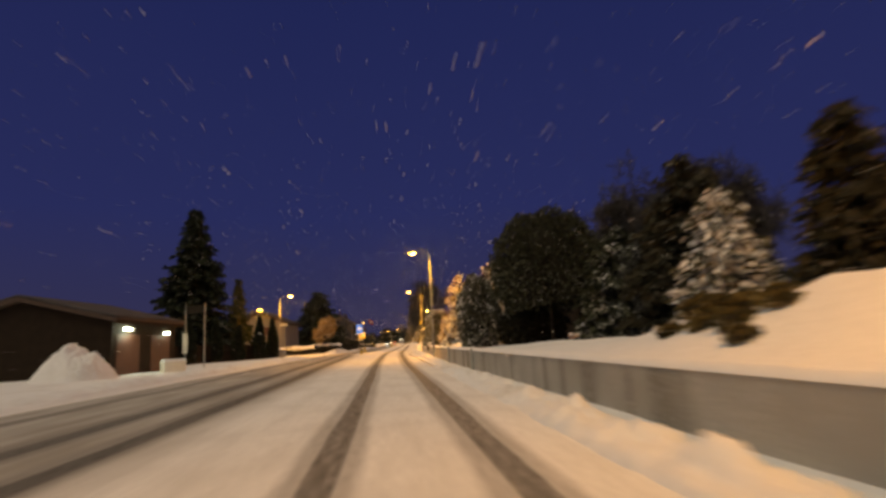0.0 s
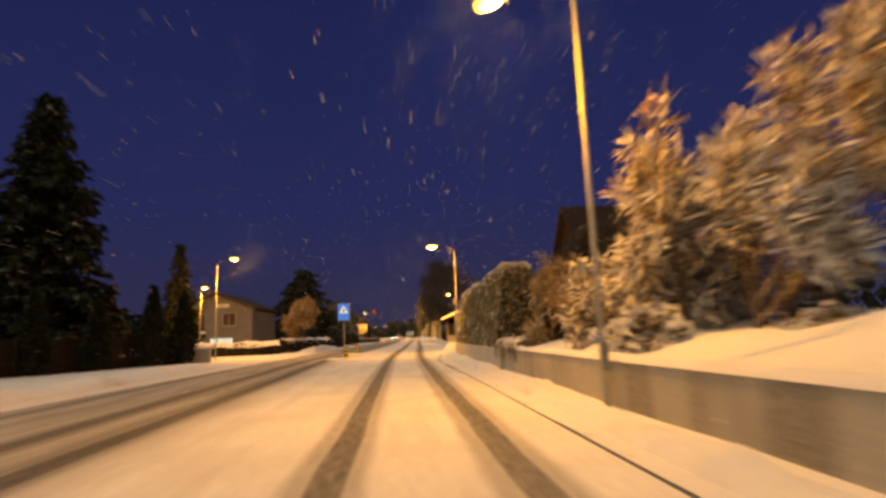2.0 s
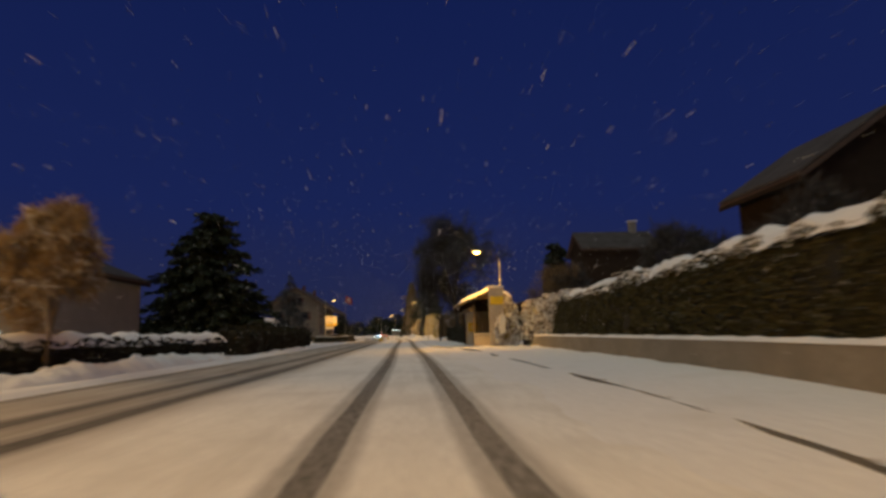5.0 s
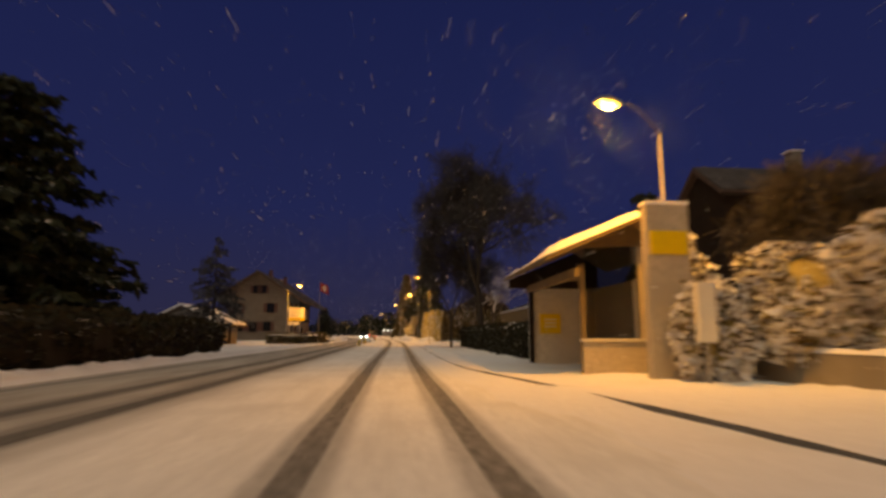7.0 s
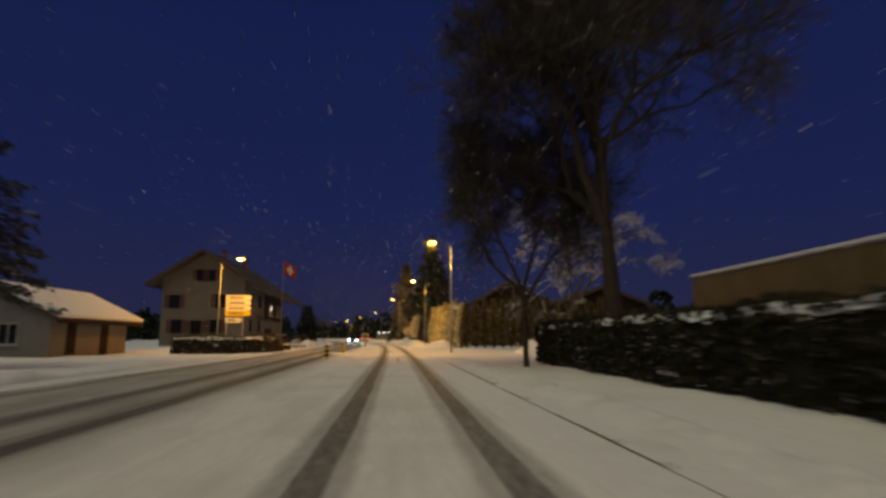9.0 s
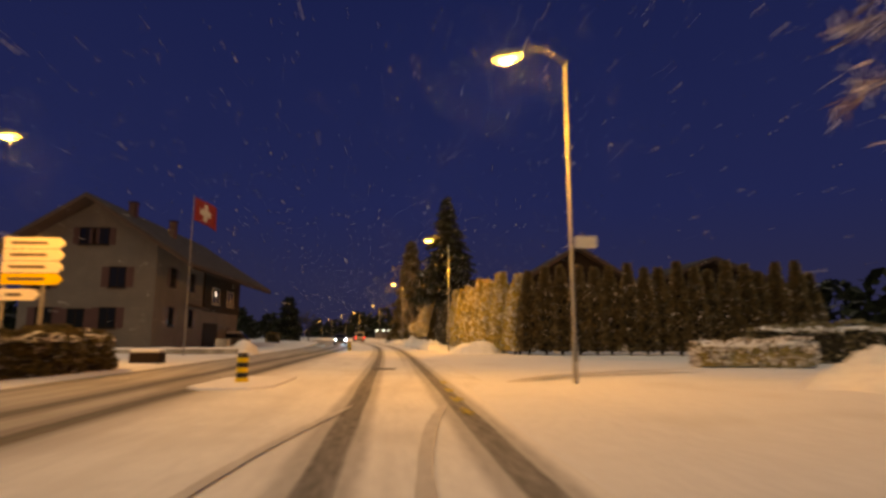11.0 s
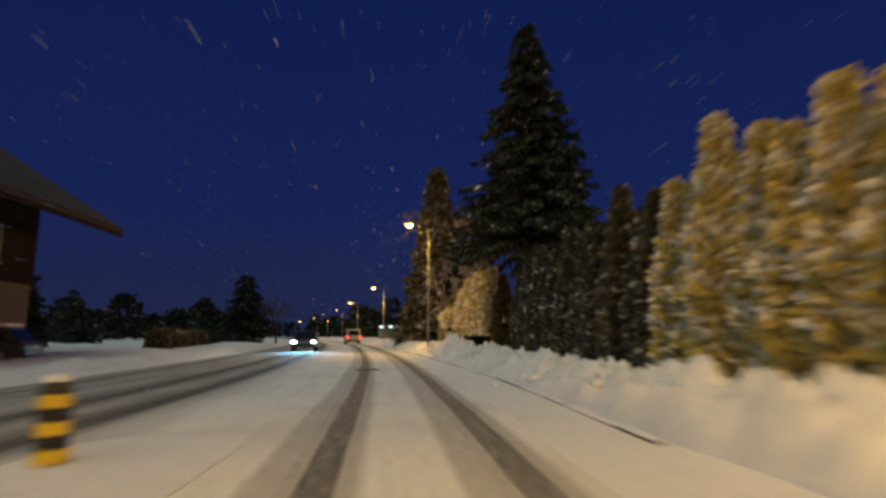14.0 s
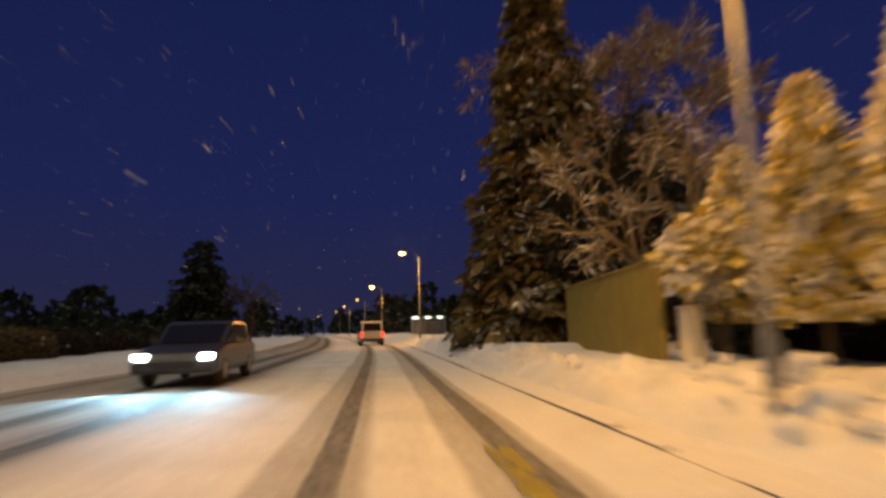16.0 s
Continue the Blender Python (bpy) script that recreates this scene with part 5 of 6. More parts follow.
# ---- bus shelter ----
def bus_shelter():
    t = thing("bus_shelter", "small bus shelter with gabled snowy roof, glazed end and yellow poster", "bus shelter", 6.05, 108.7)
    # Local: x across, y along the road; the open side faces the road.
    part("end_wall", box(-1.2, 1.2, 5.25, 5.4, 0, 2.75, 0.01), PLASTER_WHITE, t)
    part("back_wall", box(1.2, 1.35, 0.0, 5.4, 0, 2.75, 0.01), PLASTER_WHITE, t)
    part("end_wall", box(0.65, 1.2, 0.03, 0.16, 0.93, 3.5, 0.01), PLASTER, t)
    part("parapet", box(-0.95, 1.2, 0.0, 0.18, 0, 0.92, 0.01), PLASTER, t)
    part("sill", box(-1.0, 1.2, -0.06, 0.22, 0.925, 1.0, 0.01), PLASTER_WHITE, t, "pale stone sill")
    g, gn, gl, gb = material("shelter_glass", 0.04)
    gb.inputs["Base Color"].default_value = (0.3, 0.27, 0.2, 1)
    gb.inputs["Transmission Weight"].default_value = 1.0
    gb.inputs["IOR"].default_value = 1.2
    part("glass_pane", box(-0.82, 0.5, 0.08, 0.1, 1.005, 3.52), g, t).visible_shadow = False
    for px, py in ((-0.9, 0.05), (-1.15, 5.1), (0.72, 0.05)):
        part("corner_post", box(px - 0.07, px + 0.07, py, py + 0.14, 0, 3.0, 0.01), TIMBER if py > 1 else WOOD, t)
    part("beam", box(-1.25, -1.08, -0.4, 5.5, 2.6, 2.85, 0.01), WOOD, t)
    part("cross_beam", box(-1.25, -0.97, 0.0, 0.16, 2.55, 2.72, 0.01), WOOD, t)
    part("gable", prism([(-1.9, 2.76), (1.35, 2.76), (1.35, 3.55), (0.5, 4.06), (-1.9, 3.06)], 5.25, 5.38, "y"), TIMBER, t)
    part("gable", prism([(-1.1, 3.36), (-0.9, 3.44), (0.55, 3.52), (1.35, 3.45), (1.35, 3.55), (0.5, 4.05), (-1.1, 3.4)], 0.02, 0.14, "y"), WOOD, t)
    for sgn in (-1, 1):
        xe, ze = (-2.05, 3.02) if sgn < 0 else (1.8, 3.4)
        out = [(0.5, 4.1), (xe, ze), (xe, ze + 0.12), (0.5, 4.22)]
        sl = part("roof_slope", prism(out if sgn > 0 else out[::-1], -0.6, 5.55, "y"), WOOD, t)
        k, v = 26, []
        for a in range(k + 1):
            for b in range(7):
                yy, s = -0.63 + 6.2 * a / k, b / 6
                x = 0.5 + (xe + 0.03 * sgn - 0.5) * s
                edge = 1 if 0 < a < k and b < 6 else 0
                deep = 0.2 - 0.13 * smooth(0.8, 2.2, yy) * smooth(0.3, 0.7, s)
                v.append((x, yy, 4.225 - (4.1 - ze) * s + edge * (deep + 0.09 * n3(x * 2.4, yy * 2.4, 3)) - (1 - edge) * 0.02))
        f = [(a * 7 + b, a * 7 + b + 1, a * 7 + b + 8, a * 7 + b + 7) for a in range(k) for b in range(6)]
        link_mesh("roof_snow", v, f, SNOW, sl, "soft layer of snow")
    part("bench", box(0.75, 1.15, 0.6, 4.6, 0.42, 0.47, 0.01), WOOD, t)
    for yy in (1.0, 4.2):
        part("bench_leg", box(0.8, 1.1, yy, yy + 0.06, 0, 0.42), GREY_PAINT, t)
    po = part("poster", box(-0.84, -0.1, 5.14, 5.245, 1.15, 1.85, 0.01), YELLOW, t, "yellow timetable poster")
    for zz in (1.62, 1.5, 1.38):
        part("text_bar", box(-0.68, -0.26, 5.132, 5.139, zz, zz + 0.05), SIGN_CREAM, po)
    part("floor_slab", box(-1.2, 1.35, 0.0, 5.4, -0.1, 0.04), CONCRETE, t)
    pier = part("pier", box(-0.1, 0.93, -2.3, -2.0, 0, 4.12, 0.02), PLASTER, t, "pale masonry pier rising above the roof")
    part("pier_snow", box(-0.12, 0.95, -2.32, -1.98, 4.124, 4.22, 0.03), SNOW, pier)
    part("pier_sign", box(-0.03, 0.86, -2.35, -2.302, 2.95, 3.5, 0.01), YELLOW, pier)
    return t


bus_shelter()
bd = thing("notice_board", "narrow pale notice box on a thin steel leg", "notice board", 6.62, 105.25)
part("leg", tube([(0, 0, -0.1), (0, 0, 0.95)], 0.035, 8), STEEL, bd)
part("case", box(-0.2, 0.2, -0.08, 0.08, 0.95, 2.2, 0.02), SIGN_CREAM, bd)


# ---- signs and bollards ----
def bollard(label, x, y, snow=True, tall=0.68):
    t = thing("bollard", label, "bollard", x, y, 0.04, 0, "island bollards")
    bands = 6
    for k in range(bands):
        z0, z1 = tall * k / bands, tall * (k + 1) / bands
        r0, r1 = (0.15, 0.145) if k == 0 else (0.13, 0.13)
        if k == bands - 1:
            r1 = 0.1
        part("band", tube([(0, 0, z0), (0, 0, z0 + 0.01), (0, 0, z1 - 0.006)], [r0, r0, r1], 16), YELLOW if k % 2 == 0 else BLACK, t, smooth_shade=False)
    bm = bmesh.new()
    bmesh.ops.create_uvsphere(bm, u_segments=12, v_segments=6, radius=0.11)
    bmesh.ops.scale(bm, vec=(1, 1, 0.5), verts=bm.verts)
    part("snow_cap", bm, SNOW, t, smooth_shade=True).matrix_basis = pose(0, 0, tall)
    return t


bollard("yellow and black banded bollard on the island below the blue sign", -2.94, 62.0)
bollard("yellow and black banded bollard beyond the crossing", -3.42, 71.0)
bollard("yellow and black banded bollard at the side street island", -4.07, 160.9)
bollard("yellow and black banded bollard on the long island", -4.3, 191.9)
bollard("yellow and black banded bollard at the side street island", -3.9, 150.6)

sg = thing("crossing_sign", "square blue pedestrian crossing sign with white triangle on a pole", "traffic sign", -3.15, 62.75, 0.03)
part("pole", tube([(0, 0, 0), (0, 0, 2.55)], 0.035, 10), STEEL, sg)
part("case", box(-0.36, 0.36, -0.06, 0.1, 2.24, 3.28, 0.02), GREY_PAINT, sg)
fc = part("face", box(-0.33, 0.33, -0.07, -0.062, 2.27, 3.25, 0.002), SIGN_BLUE, sg, "lit blue sign face")
part("triangle", prism([(-0.27, 2.68), (0.27, 2.68), (0, 3.15)], -0.08, -0.072, "y"), SIGN_WHITE, fc)
part("symbol", prism([(-0.035, 2.73), (0.05, 2.73), (0.05, 2.93), (0.0, 2.99), (-0.05, 2.86)], -0.087, -0.081, "y"), BLACK, fc)

ds = thing("direction_signpost", "post with stacked pale arrow direction signs lit by the lamp", "signpost", -14.05, 167.7, -0.2)
part("post", tube([(0, 0, 0), (0, 0, 4.75)], 0.05, 10), STEEL, ds)
part("post", tube([(1.3, 0, 0), (1.3, 0, 4.72)], 0.05, 10), STEEL, ds)
for k in range(5):
    z1 = 4.7 - k * 0.42 - (0.12 if k == 4 else 0)
    z0 = z1 - 0.39
    w = 1.95 if k < 4 else 1.25
    ar = part("arrow_sign", prism([(-0.1, z0), (w - 0.18, z0), (w, (z0 + z1) / 2), (w - 0.18, z1), (-0.1, z1)], -0.1, -0.06, "y"), SIGN_CREAM if k != 3 else YELLOW, ds)
    part("text_bar", box(0.15, w - 0.6, -0.106, -0.101, z0 + 0.14, z1 - 0.14), BAR, ar)

fl = thing("flagpole", "white flagpole flying a red flag with white cross", "flagpole", -12.0, 179)
part("pole", tube([(0, 0, 0), (0, 0, 8.95)], [0.045, 0.022], 10), GREY_PAINT, fl)
v = []
for a in range(13):
    for b in range(9):
        s, q = a / 12, b / 8
        v.append((0.06 + 1.25 * s, 0.12 * math.sin(5 * s + q) * s, 8.8 - 1.3 * q - 0.75 * s * s - 0.1 * math.sin(4 * s)))
f = [(a * 9 + b, a * 9 + b + 1, a * 9 + b + 10, a * 9 + b + 9) for a in range(12) for b in range(8)]
fo = link_mesh("flag", v, f, RED, fl, "red flag with white cross")
fo.data.materials.append(CLOTH_WHITE)
for p in fo.data.polygons:
    a, b = p.index // 8, p.index % 8
    if (3 <= a <= 8 and 3 <= b <= 4) or (5 <= a <= 6 and 1 <= b <= 6):
        p.material_index = 1
sol = fo.modifiers.new("thickness", "SOLIDIFY")
sol.thickness = 0.01

pb = thing("marker_post", "round yellowish post with flat cap in the roadside snow", "post", 1.33, 225.0, 0.1)
part("body", tube([(0, 0, -0.1), (0, 0, 0.1), (0, 0, 1.22), (0, 0, 1.25)], [0.2, 0.2, 0.2, 0.185], 20), SIGN_CREAM, pb, smooth_shade=False)
part("cap", tube([(0, 0, 1.253), (0, 0, 1.3)], [0.23, 0.22], 20), SIGN_CREAM, pb)


# ---- left side ----
spruce("spruce", "tall dark spruce with tapering crown behind the fence", -20.8, 61.9, 17.2, 5.6, 0.8, NEEDLE, 1.5)
spruce("spruce", "slim dark spruce behind the side street", -25.4, 92.2, 12.8, 2.6, 1.0, NEEDLE, 1.2)
spruce("conifer", "dense dark rounded conifer beside the road", -17.3, 119, 12.6, 6.6, 0.4, NEEDLE, 1.7, 0.1, 0.5)
spruce("larch", "dim leafless conical larch before the outbuilding", -14.8, 140.5, 9.0, 2.7, 2.6, BARE_TWIG, 0.42, 0.1, 0.6, 0.24, 0.5)
spruce("conifer", "dark conifer behind the farmhouse", -27, 224, 9.5, 3.0, 0.6, NEEDLE, 1.2)
bare_tree("deciduous_tree", "round-crowned brown street tree with fine bare twigs", -10.2, 85.0, 5.6, 1.1, SNOWY_BARK, BROWN_TWIG, trunk=0.09, depth=5, twigs=26, fork=0.34, bend=0.62, twig_len=0.4, thin=0.035, reach=(1.95, 5.4), kids=3)
for k, (tx, ty, th) in enumerate(((-18.2, 47.5, 3.6), (-17.0, 50.5, 3.9), (-15.9, 54.3, 3.7), (-14.6, 57.0, 3.4), (-13.4, 60.2, 4.4), (-12.6, 62.4, 4.2))):
    thuja("columnar_tree", "dark columnar evergreen in a row along the fence", tx, ty, th, 0.62, NEEDLE, 0.1, "columnar evergreens along the fence", 1500)
fe = thing("board_fence", "dark wooden board fence behind columnar evergreens", "fence", 0, 0)
for k in range(64):
    s = k / 63
    x, y = -19.5 + 6.4 * s, 44 + 19.2 * s
    bm = box(-0.145, 0.145, -0.015, 0.015, 0, 1.65 + 0.05 * math.sin(k * 2.1), 0.004)
    part("board", bm, TIMBER, fe).matrix_basis = pose(x, y, 0.1, 0, 0, 71.5)
for zz in (0.5, 1.4):
    part("rail", tube([(-19.46, 44, zz), (-13.06, 63.2, zz)], 0.04, 6), TIMBER, fe)
for k in range(7):
    s = k / 6
    part("fence_post", box(-19.4 + 6.4 * s, -19.28 + 6.4 * s, 43.9 + 19.2 * s, 44.02 + 19.2 * s, 0, 1.8, 0.01), TIMBER, fe)
low_wall("garden_wall", "short dark garden wall at the side street corner", [(-12.9, 63.6), (-11.4, 63.7)], 1.0, 0.3)

hedge("clipped_hedge", "low dark hedge capped with snow at the side street", [(-21, 77.2), (-15.5, 77.8), (-11.2, 79.2)], 1.5, 0.85, HEDGE_DARK, 0.1, 0.25, 120, snow_top=0.42)
hedge("clipped_hedge", "long low dark hedge capped with thick snow", [(-11.6, 81.2), (-11.2, 88), (-10.5, 100)], 1.6, 0.95, HEDGE_DARK, 0.1, 0.25, 120, snow_top=0.45)
hedge("clipped_hedge", "dim hedge along the road with a little snow", [(-10.2, 103), (-10.0, 112), (-10.6, 127)], 1.6, 1.5, HEDGE_DARK, 0.1, 0.5, 100)
heap_along("snow_bank", "ploughed snow bank before the hedge", along(80, 99, 3, -9.6), 1.6, 0.45, seed=8)
heap_along("snow_bank", "low snow bank along the far kerb", along(100, 150, 3, -8.7), 1.1, 0.22, seed=9)
heap_along("snow_bank", "low snow bank along the far kerb", along(10, 60, 3, -9.0), 1.6, 0.28, seed=10)
mound("snow_heap", "pale heap of shovelled snow near the garage", -13.3, 27.6, 2.0, 1.6, 1.6, 20, seed=6)
hedge("clipped_hedge", "short clipped hedge lit orange before the signpost", [(-14.5, 158.2), (-9.9, 160.2), (-9.7, 165.6)], 1.0, 1.05, HEDGE_BROWN, 0.05, 0.25, 220, 0.14, snow_top=0.08)
pl = thing("planter", "dark trough planter topped with snow", "planter", -9.8, 169.4)
part("trough", box(-0.55, 0.55, -0.3, 0.3, 0, 0.5, 0.04), TIMBER, pl)
part("snow_cap", box(-0.52, 0.52, -0.28, 0.28, 0.503, 0.62, 0.05), SNOW, pl)
low_wall("garden_wall", "low garden wall with snow before the farmhouse", [(-16.5, 181), (-13.0, 181.3), (-9.9, 181.8)], 0.4, 0.3)
mound("snow_heap", "smooth snow mound over a stone block", -10.0, 183.5, 1.0, 1.3, 0.85, 10, 0.1, seed=12)
tagged(part("stone_block", box(-11.3, -10.6, 181.9, 182.7, 0, 0.95, 0.06), CONCRETE), "squared pale stone block by the drive", "stone")

hedge("clipped_hedge", "clipped brown hedge with a trace of snow across the road", [(-17.2, 224), (-18.6, 231), (-20.3, 240)], 1.3, 1.15, HEDGE_BROWN, 0.25, 0.2, 120)
hedge("clipped_hedge", "dark hedge continuing along the road", [(-20.4, 240.6), (-23, 251), (-26, 262)], 1.2, 1.1, HEDGE_DARK, 0.25, 0.3, 80)
heap_along("snow_bank", "snow bank along the far kerb", along(196, 250, 4, -9.4), 2.0, 0.3, seed=14)
spruce("conifer", "dark full tree beyond the hedge", -22.5, 262, 8.9, 3.0, 0.3, NEEDLE, 1.5, 0.1, 0.45)
bare_tree("deciduous_tree", "dark bare tree beyond the hedge", -18.4, 262, 7.0, 1.0, BARK, BARE_TWIG, 0.16, twigs=5)
for k in range(9):
    hx = -34 - 6 * k
    spruce("conifer", "far dark tree on the horizon", hx + 2 * math.sin(k * 3), 245 + 9 * (k % 4), 5 + 1.5 * math.sin(k * 1.7), 2.6, 0.2, NEEDLE, 0.7, 0, 0.5, 0.6)


def far_woods():
    """A dark belt of trees round the horizon."""
    P, W = [], []
    spots = [(lane(y) - 62 - 30 * rng.uniform(), y) for y in np.arange(-30, 440, 4.5)] + [(lane(y) + 48 + 25 * rng.uniform(), y) for y in np.arange(-30, 330, 4.5)]
    spots += [(lane(y) + 8 + 30 * rng.uniform(), y) for y in np.arange(285, 440, 4)] + [(lane(y) - 16 - 40 * rng.uniform(), y) for y in np.arange(300, 460, 4)]
    spots += [(x, 455 + 30 * rng.uniform()) for x in np.arange(-150, 40, 4.5)]
    for x, y in spots:
        h, n, r = rng.uniform(5.5, 10), 130, rng.uniform(2.2, 3.4)
        s = rng.uniform(0, 1, n) ** 0.8
        a = rng.uniform(0, 6.28, n)
        rr = r * np.sqrt(np.clip(1 - s**2, 0, 1)) * rng.uniform(0.6, 1.05, n)
        P.append(np.stack([x + rr * np.cos(a), y + rr * np.sin(a), s * h], 1))
        W.append(np.stack([np.cos(a), np.sin(a), np.full(n, 0.5)], 1) + rng.normal(0, 0.5, (n, 3)))
    v, f = tufts(np.concatenate(P), np.concatenate(W), 1.5, 0.75, 0.1)
    tagged(link_mesh("far_woods", v, f, NEEDLE, smooth_shade=False), "dark belt of far trees along the horizon", "woods", "", "stuff")


far_woods()

# ---- right side beyond the shelter ----
hedge("garden_hedge", "dark clipped hedge with snowy top along the pavement", [(6.2, 116.5), (6.1, 128), (6.0, 143.5)], 1.1, 1.45, HEDGE_DARK, 0.1, 0.15, 130, snow_top=0.12)
wf = thing("board_fence", "brown wooden board fence with snow along its top", "fence", 7.4, 116.2)
for k in range(92):
    part("board", box(-0.015, 0.015, k * 0.2, k * 0.2 + 0.19, 0.1, 2.62 + 0.012 * math.sin(k * 1.9), 0.003), WOOD, wf)
for k in range(9):
    part("fence_post", box(0.02, 0.12, k * 2.28, k * 2.28 + 0.1, 0, 2.66, 0.005), WOOD, wf)
part("snow_cap", box(-0.07, 0.1, -0.02, 18.4, 2.635, 2.71, 0.02), SNOW, wf, "strip of snow on the fence top")
bare_tree("deciduous_tree", "large dark leafless tree with a broad crown", 6.2, 137, 14.5, 1.1, BARK, BARE_TWIG, 0.3, depth=6, twigs=9, fork=0.24, bend=0.62, twig_len=0.8, thin=0.018, reach=(6.2, 16.4), droop=0.0, kids=3)
bare_tree("deciduous_tree", "smaller leafless tree leaning over the hedge", 4.3, 140.5, 10.5, 1.0, BARK, BARE_TWIG, 0.18, depth=5, twigs=16, fork=0.3, bend=0.6, twig_len=0.7, thin=0.02, reach=(3.3, 10.0), droop=0.0, kids=3)
bare_tree("deciduous_tree", "leafless tree with snowy branches over the pavement", 9.6, 152.3, 9.0, 1.5, SNOWY_BARK, TWIG, 0.18, depth=6, twigs=4, fork=0.36, bend=0.45, twig_len=0.5, thin=0.03, droop=0.2, reach=(5.6, 8.8), least=0.012)
mound("snow_heap", "broad heap of cleared snow at the side street corner", 9.4, 157.2, 2.3, 1.9, 0.95, 0, 0.4, seed=20)
heap_along("snow_bank", "low bank of snow along the pavement", along(118, 150, 3, 3.0), 1.0, 0.2, seed=21)
hedge("clipped_hedge", "low clipped hedge across the side street", [(10.4, 167.4), (14, 166.6)], 1.2, 0.8, HEDGE_SNOW, 0.05, 0.2, 140, snow_top=0.1)
hedge("clipped_hedge", "long clipped hedge along the side street", [(14.3, 170), (24, 168.5)], 1.2, 1.35, HEDGE, 0.05, 0.25, 110, snow_top=0.1)

row = []
for k in range(40):
    y = 178.2 + 35.5 * k / 39
    x = float(np.interp(y, [178, 182, 186, 192, 200, 213], [6.7, 5.5, 5.0, 4.6, 4.45, 4.3]))
    h = (4.4 if y < 186 else 4.3 if y < 198 else 4.2) + 0.3 * math.sin(k * 2.3) + 0.25 * math.sin(k * 5.1)
    row.append((x + 0.14 * math.sin(k * 3.7), y, h, 0.62 + 0.07 * math.sin(k * 1.3)))
for k in range(17):
    row.append((7.6 + 0.9 * k, 178.2 - 0.1 * k + 0.2 * math.sin(k * 2.0), 4.7 + 0.35 * math.sin(k * 1.9) + 0.3 * math.sin(k * 4.3), 0.66))
# The place in the row picks the lit, dim or shaded copy.
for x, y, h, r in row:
    thuja("thuja", "columnar thuja thick with snow in a tall hedge row", x, y, h, r, THUJA_SHADED if y > 199 else THUJA_LIT if x < 6.6 else THUJA_DIM, 0.15, "thujas of the tall hedge", 2600)
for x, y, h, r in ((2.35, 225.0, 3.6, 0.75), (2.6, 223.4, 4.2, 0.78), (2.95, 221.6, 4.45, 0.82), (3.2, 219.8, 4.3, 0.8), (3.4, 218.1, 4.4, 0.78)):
    thuja("thuja", "snow-laden thuja glowing in the lamp light", x, y, h, r, THUJA_SNOW_LIT, 0.4, "thujas by the lamp", 3200, 0.55)
# Added dark backing for the shaded gap under the thujas; no hedge is known here.
hedge("garden_hedge", "added dark hedge giving the shade behind the lit thujas", [(4.9, 215), (4.6, 221), (3.6, 228)], 1.2, 2.1, HEDGE_DARK, 0.4, 0.35, 90)
# Same kind of thuja, its shade put into brown hedge leaf colour.
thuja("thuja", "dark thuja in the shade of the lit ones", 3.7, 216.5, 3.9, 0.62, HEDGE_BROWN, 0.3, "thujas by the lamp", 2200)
bush("evergreen_bush", "drooping evergreen bush beside the panel fence", 1.75, 224.6, 0.75, 0.6, 1.15, THUJA_SNOW_LIT, 1800, 0.24, 0.3, 0.28, 1.35)

heap_along("snow_bank", "lumpy ploughed snow bank along the kerb", along(186.5, 214, 3, 3.6), 1.9, 0.62, seed=30, lumps=0.75)
heap_along("snow_bank", "lumpy ploughed snow bank along the kerb", along(214, 262, 3, 3.75), 2.1, 0.5, seed=31, lumps=0.65)
mound("snow_heap", "smooth heap of cleared snow before the thuja hedge", 4.2, 181.3, 2.0, 1.6, 0.72, 10, 0.3, seed=33)
mound("snow_heap", "low heap of cleared snow before the thuja hedge", 3.9, 185.4, 1.0, 2.4, 0.55, 8, 0.3, seed=34)
mound("snow_heap", "blocky heap of shovelled snow below the thujas", 1.25, 216.2, 1.4, 2.6, 0.85, 4, 1.0, seed=35)
mound("snow_heap", "blocky heap of shovelled snow by the bank", 2.3, 212.2, 1.4, 2.1, 0.65, 0, 1.0, seed=36)

spruce("spruce", "huge dark spruce with sweeping boughs behind the thujas", 5.2, 216.0, 18.4, 4.6, 5.6, SPRUCE_LIT, 1.7, 0.4, 0.95, 0.42, 0.6)
# Brown leaves in place of needles carry the lamplit haze in their colour.
spruce("spruce", "tall dark brownish spruce further along", 1.2, 236.8, 16.2, 3.4, 0.6, HEDGE_BROWN, 1.7, 0.4, 0.7, 0.34)
bare_tree("deciduous_tree", "tall brown leafless tree with a hazy crown", 4.9, 237, 16, 1.0, BARK, BROWN_TWIG, 0.22, depth=7, twigs=11, fork=0.22, bend=0.5, z=0.5, twig_len=0.5, thin=0.05)
bare_tree("deciduous_tree", "leafless tree with snow-lined arching branches", 2.9, 230.0, 6.5, 1.8, FROSTED_BARK, TWIG, 0.2, depth=4, twigs=3, fork=0.36, bend=0.5, z=0.4, twig_len=0.45, droop=0.3, thin=0.03, reach=(3.2, 7.6), stems=3, kids=3, least=0.016)
bush("evergreen_tree", "dense dark brown tree behind the panel fence", 3.6, 234.2, 2.6, 2.2, 7.4, HEDGE_DARK, 7000, 0.26, 0.4, 0.24, 0.0, "tree")
spruce("conifer", "dark ivy-clad tree by the road", 0.6, 240.5, 8.2, 2.4, 0.3, HEDGE_DARK, 1.4, 0.4, 0.4)
spruce("conifer", "dark bushy tree by the road", 2.4, 244, 7.4, 2.6, 0.3, NEEDLE, 1.4, 0.4, 0.45)
pf = thing("panel_fence", "yellowish wooden panel fence beside the road", "fence", 1.05, 225.6, 0.25)
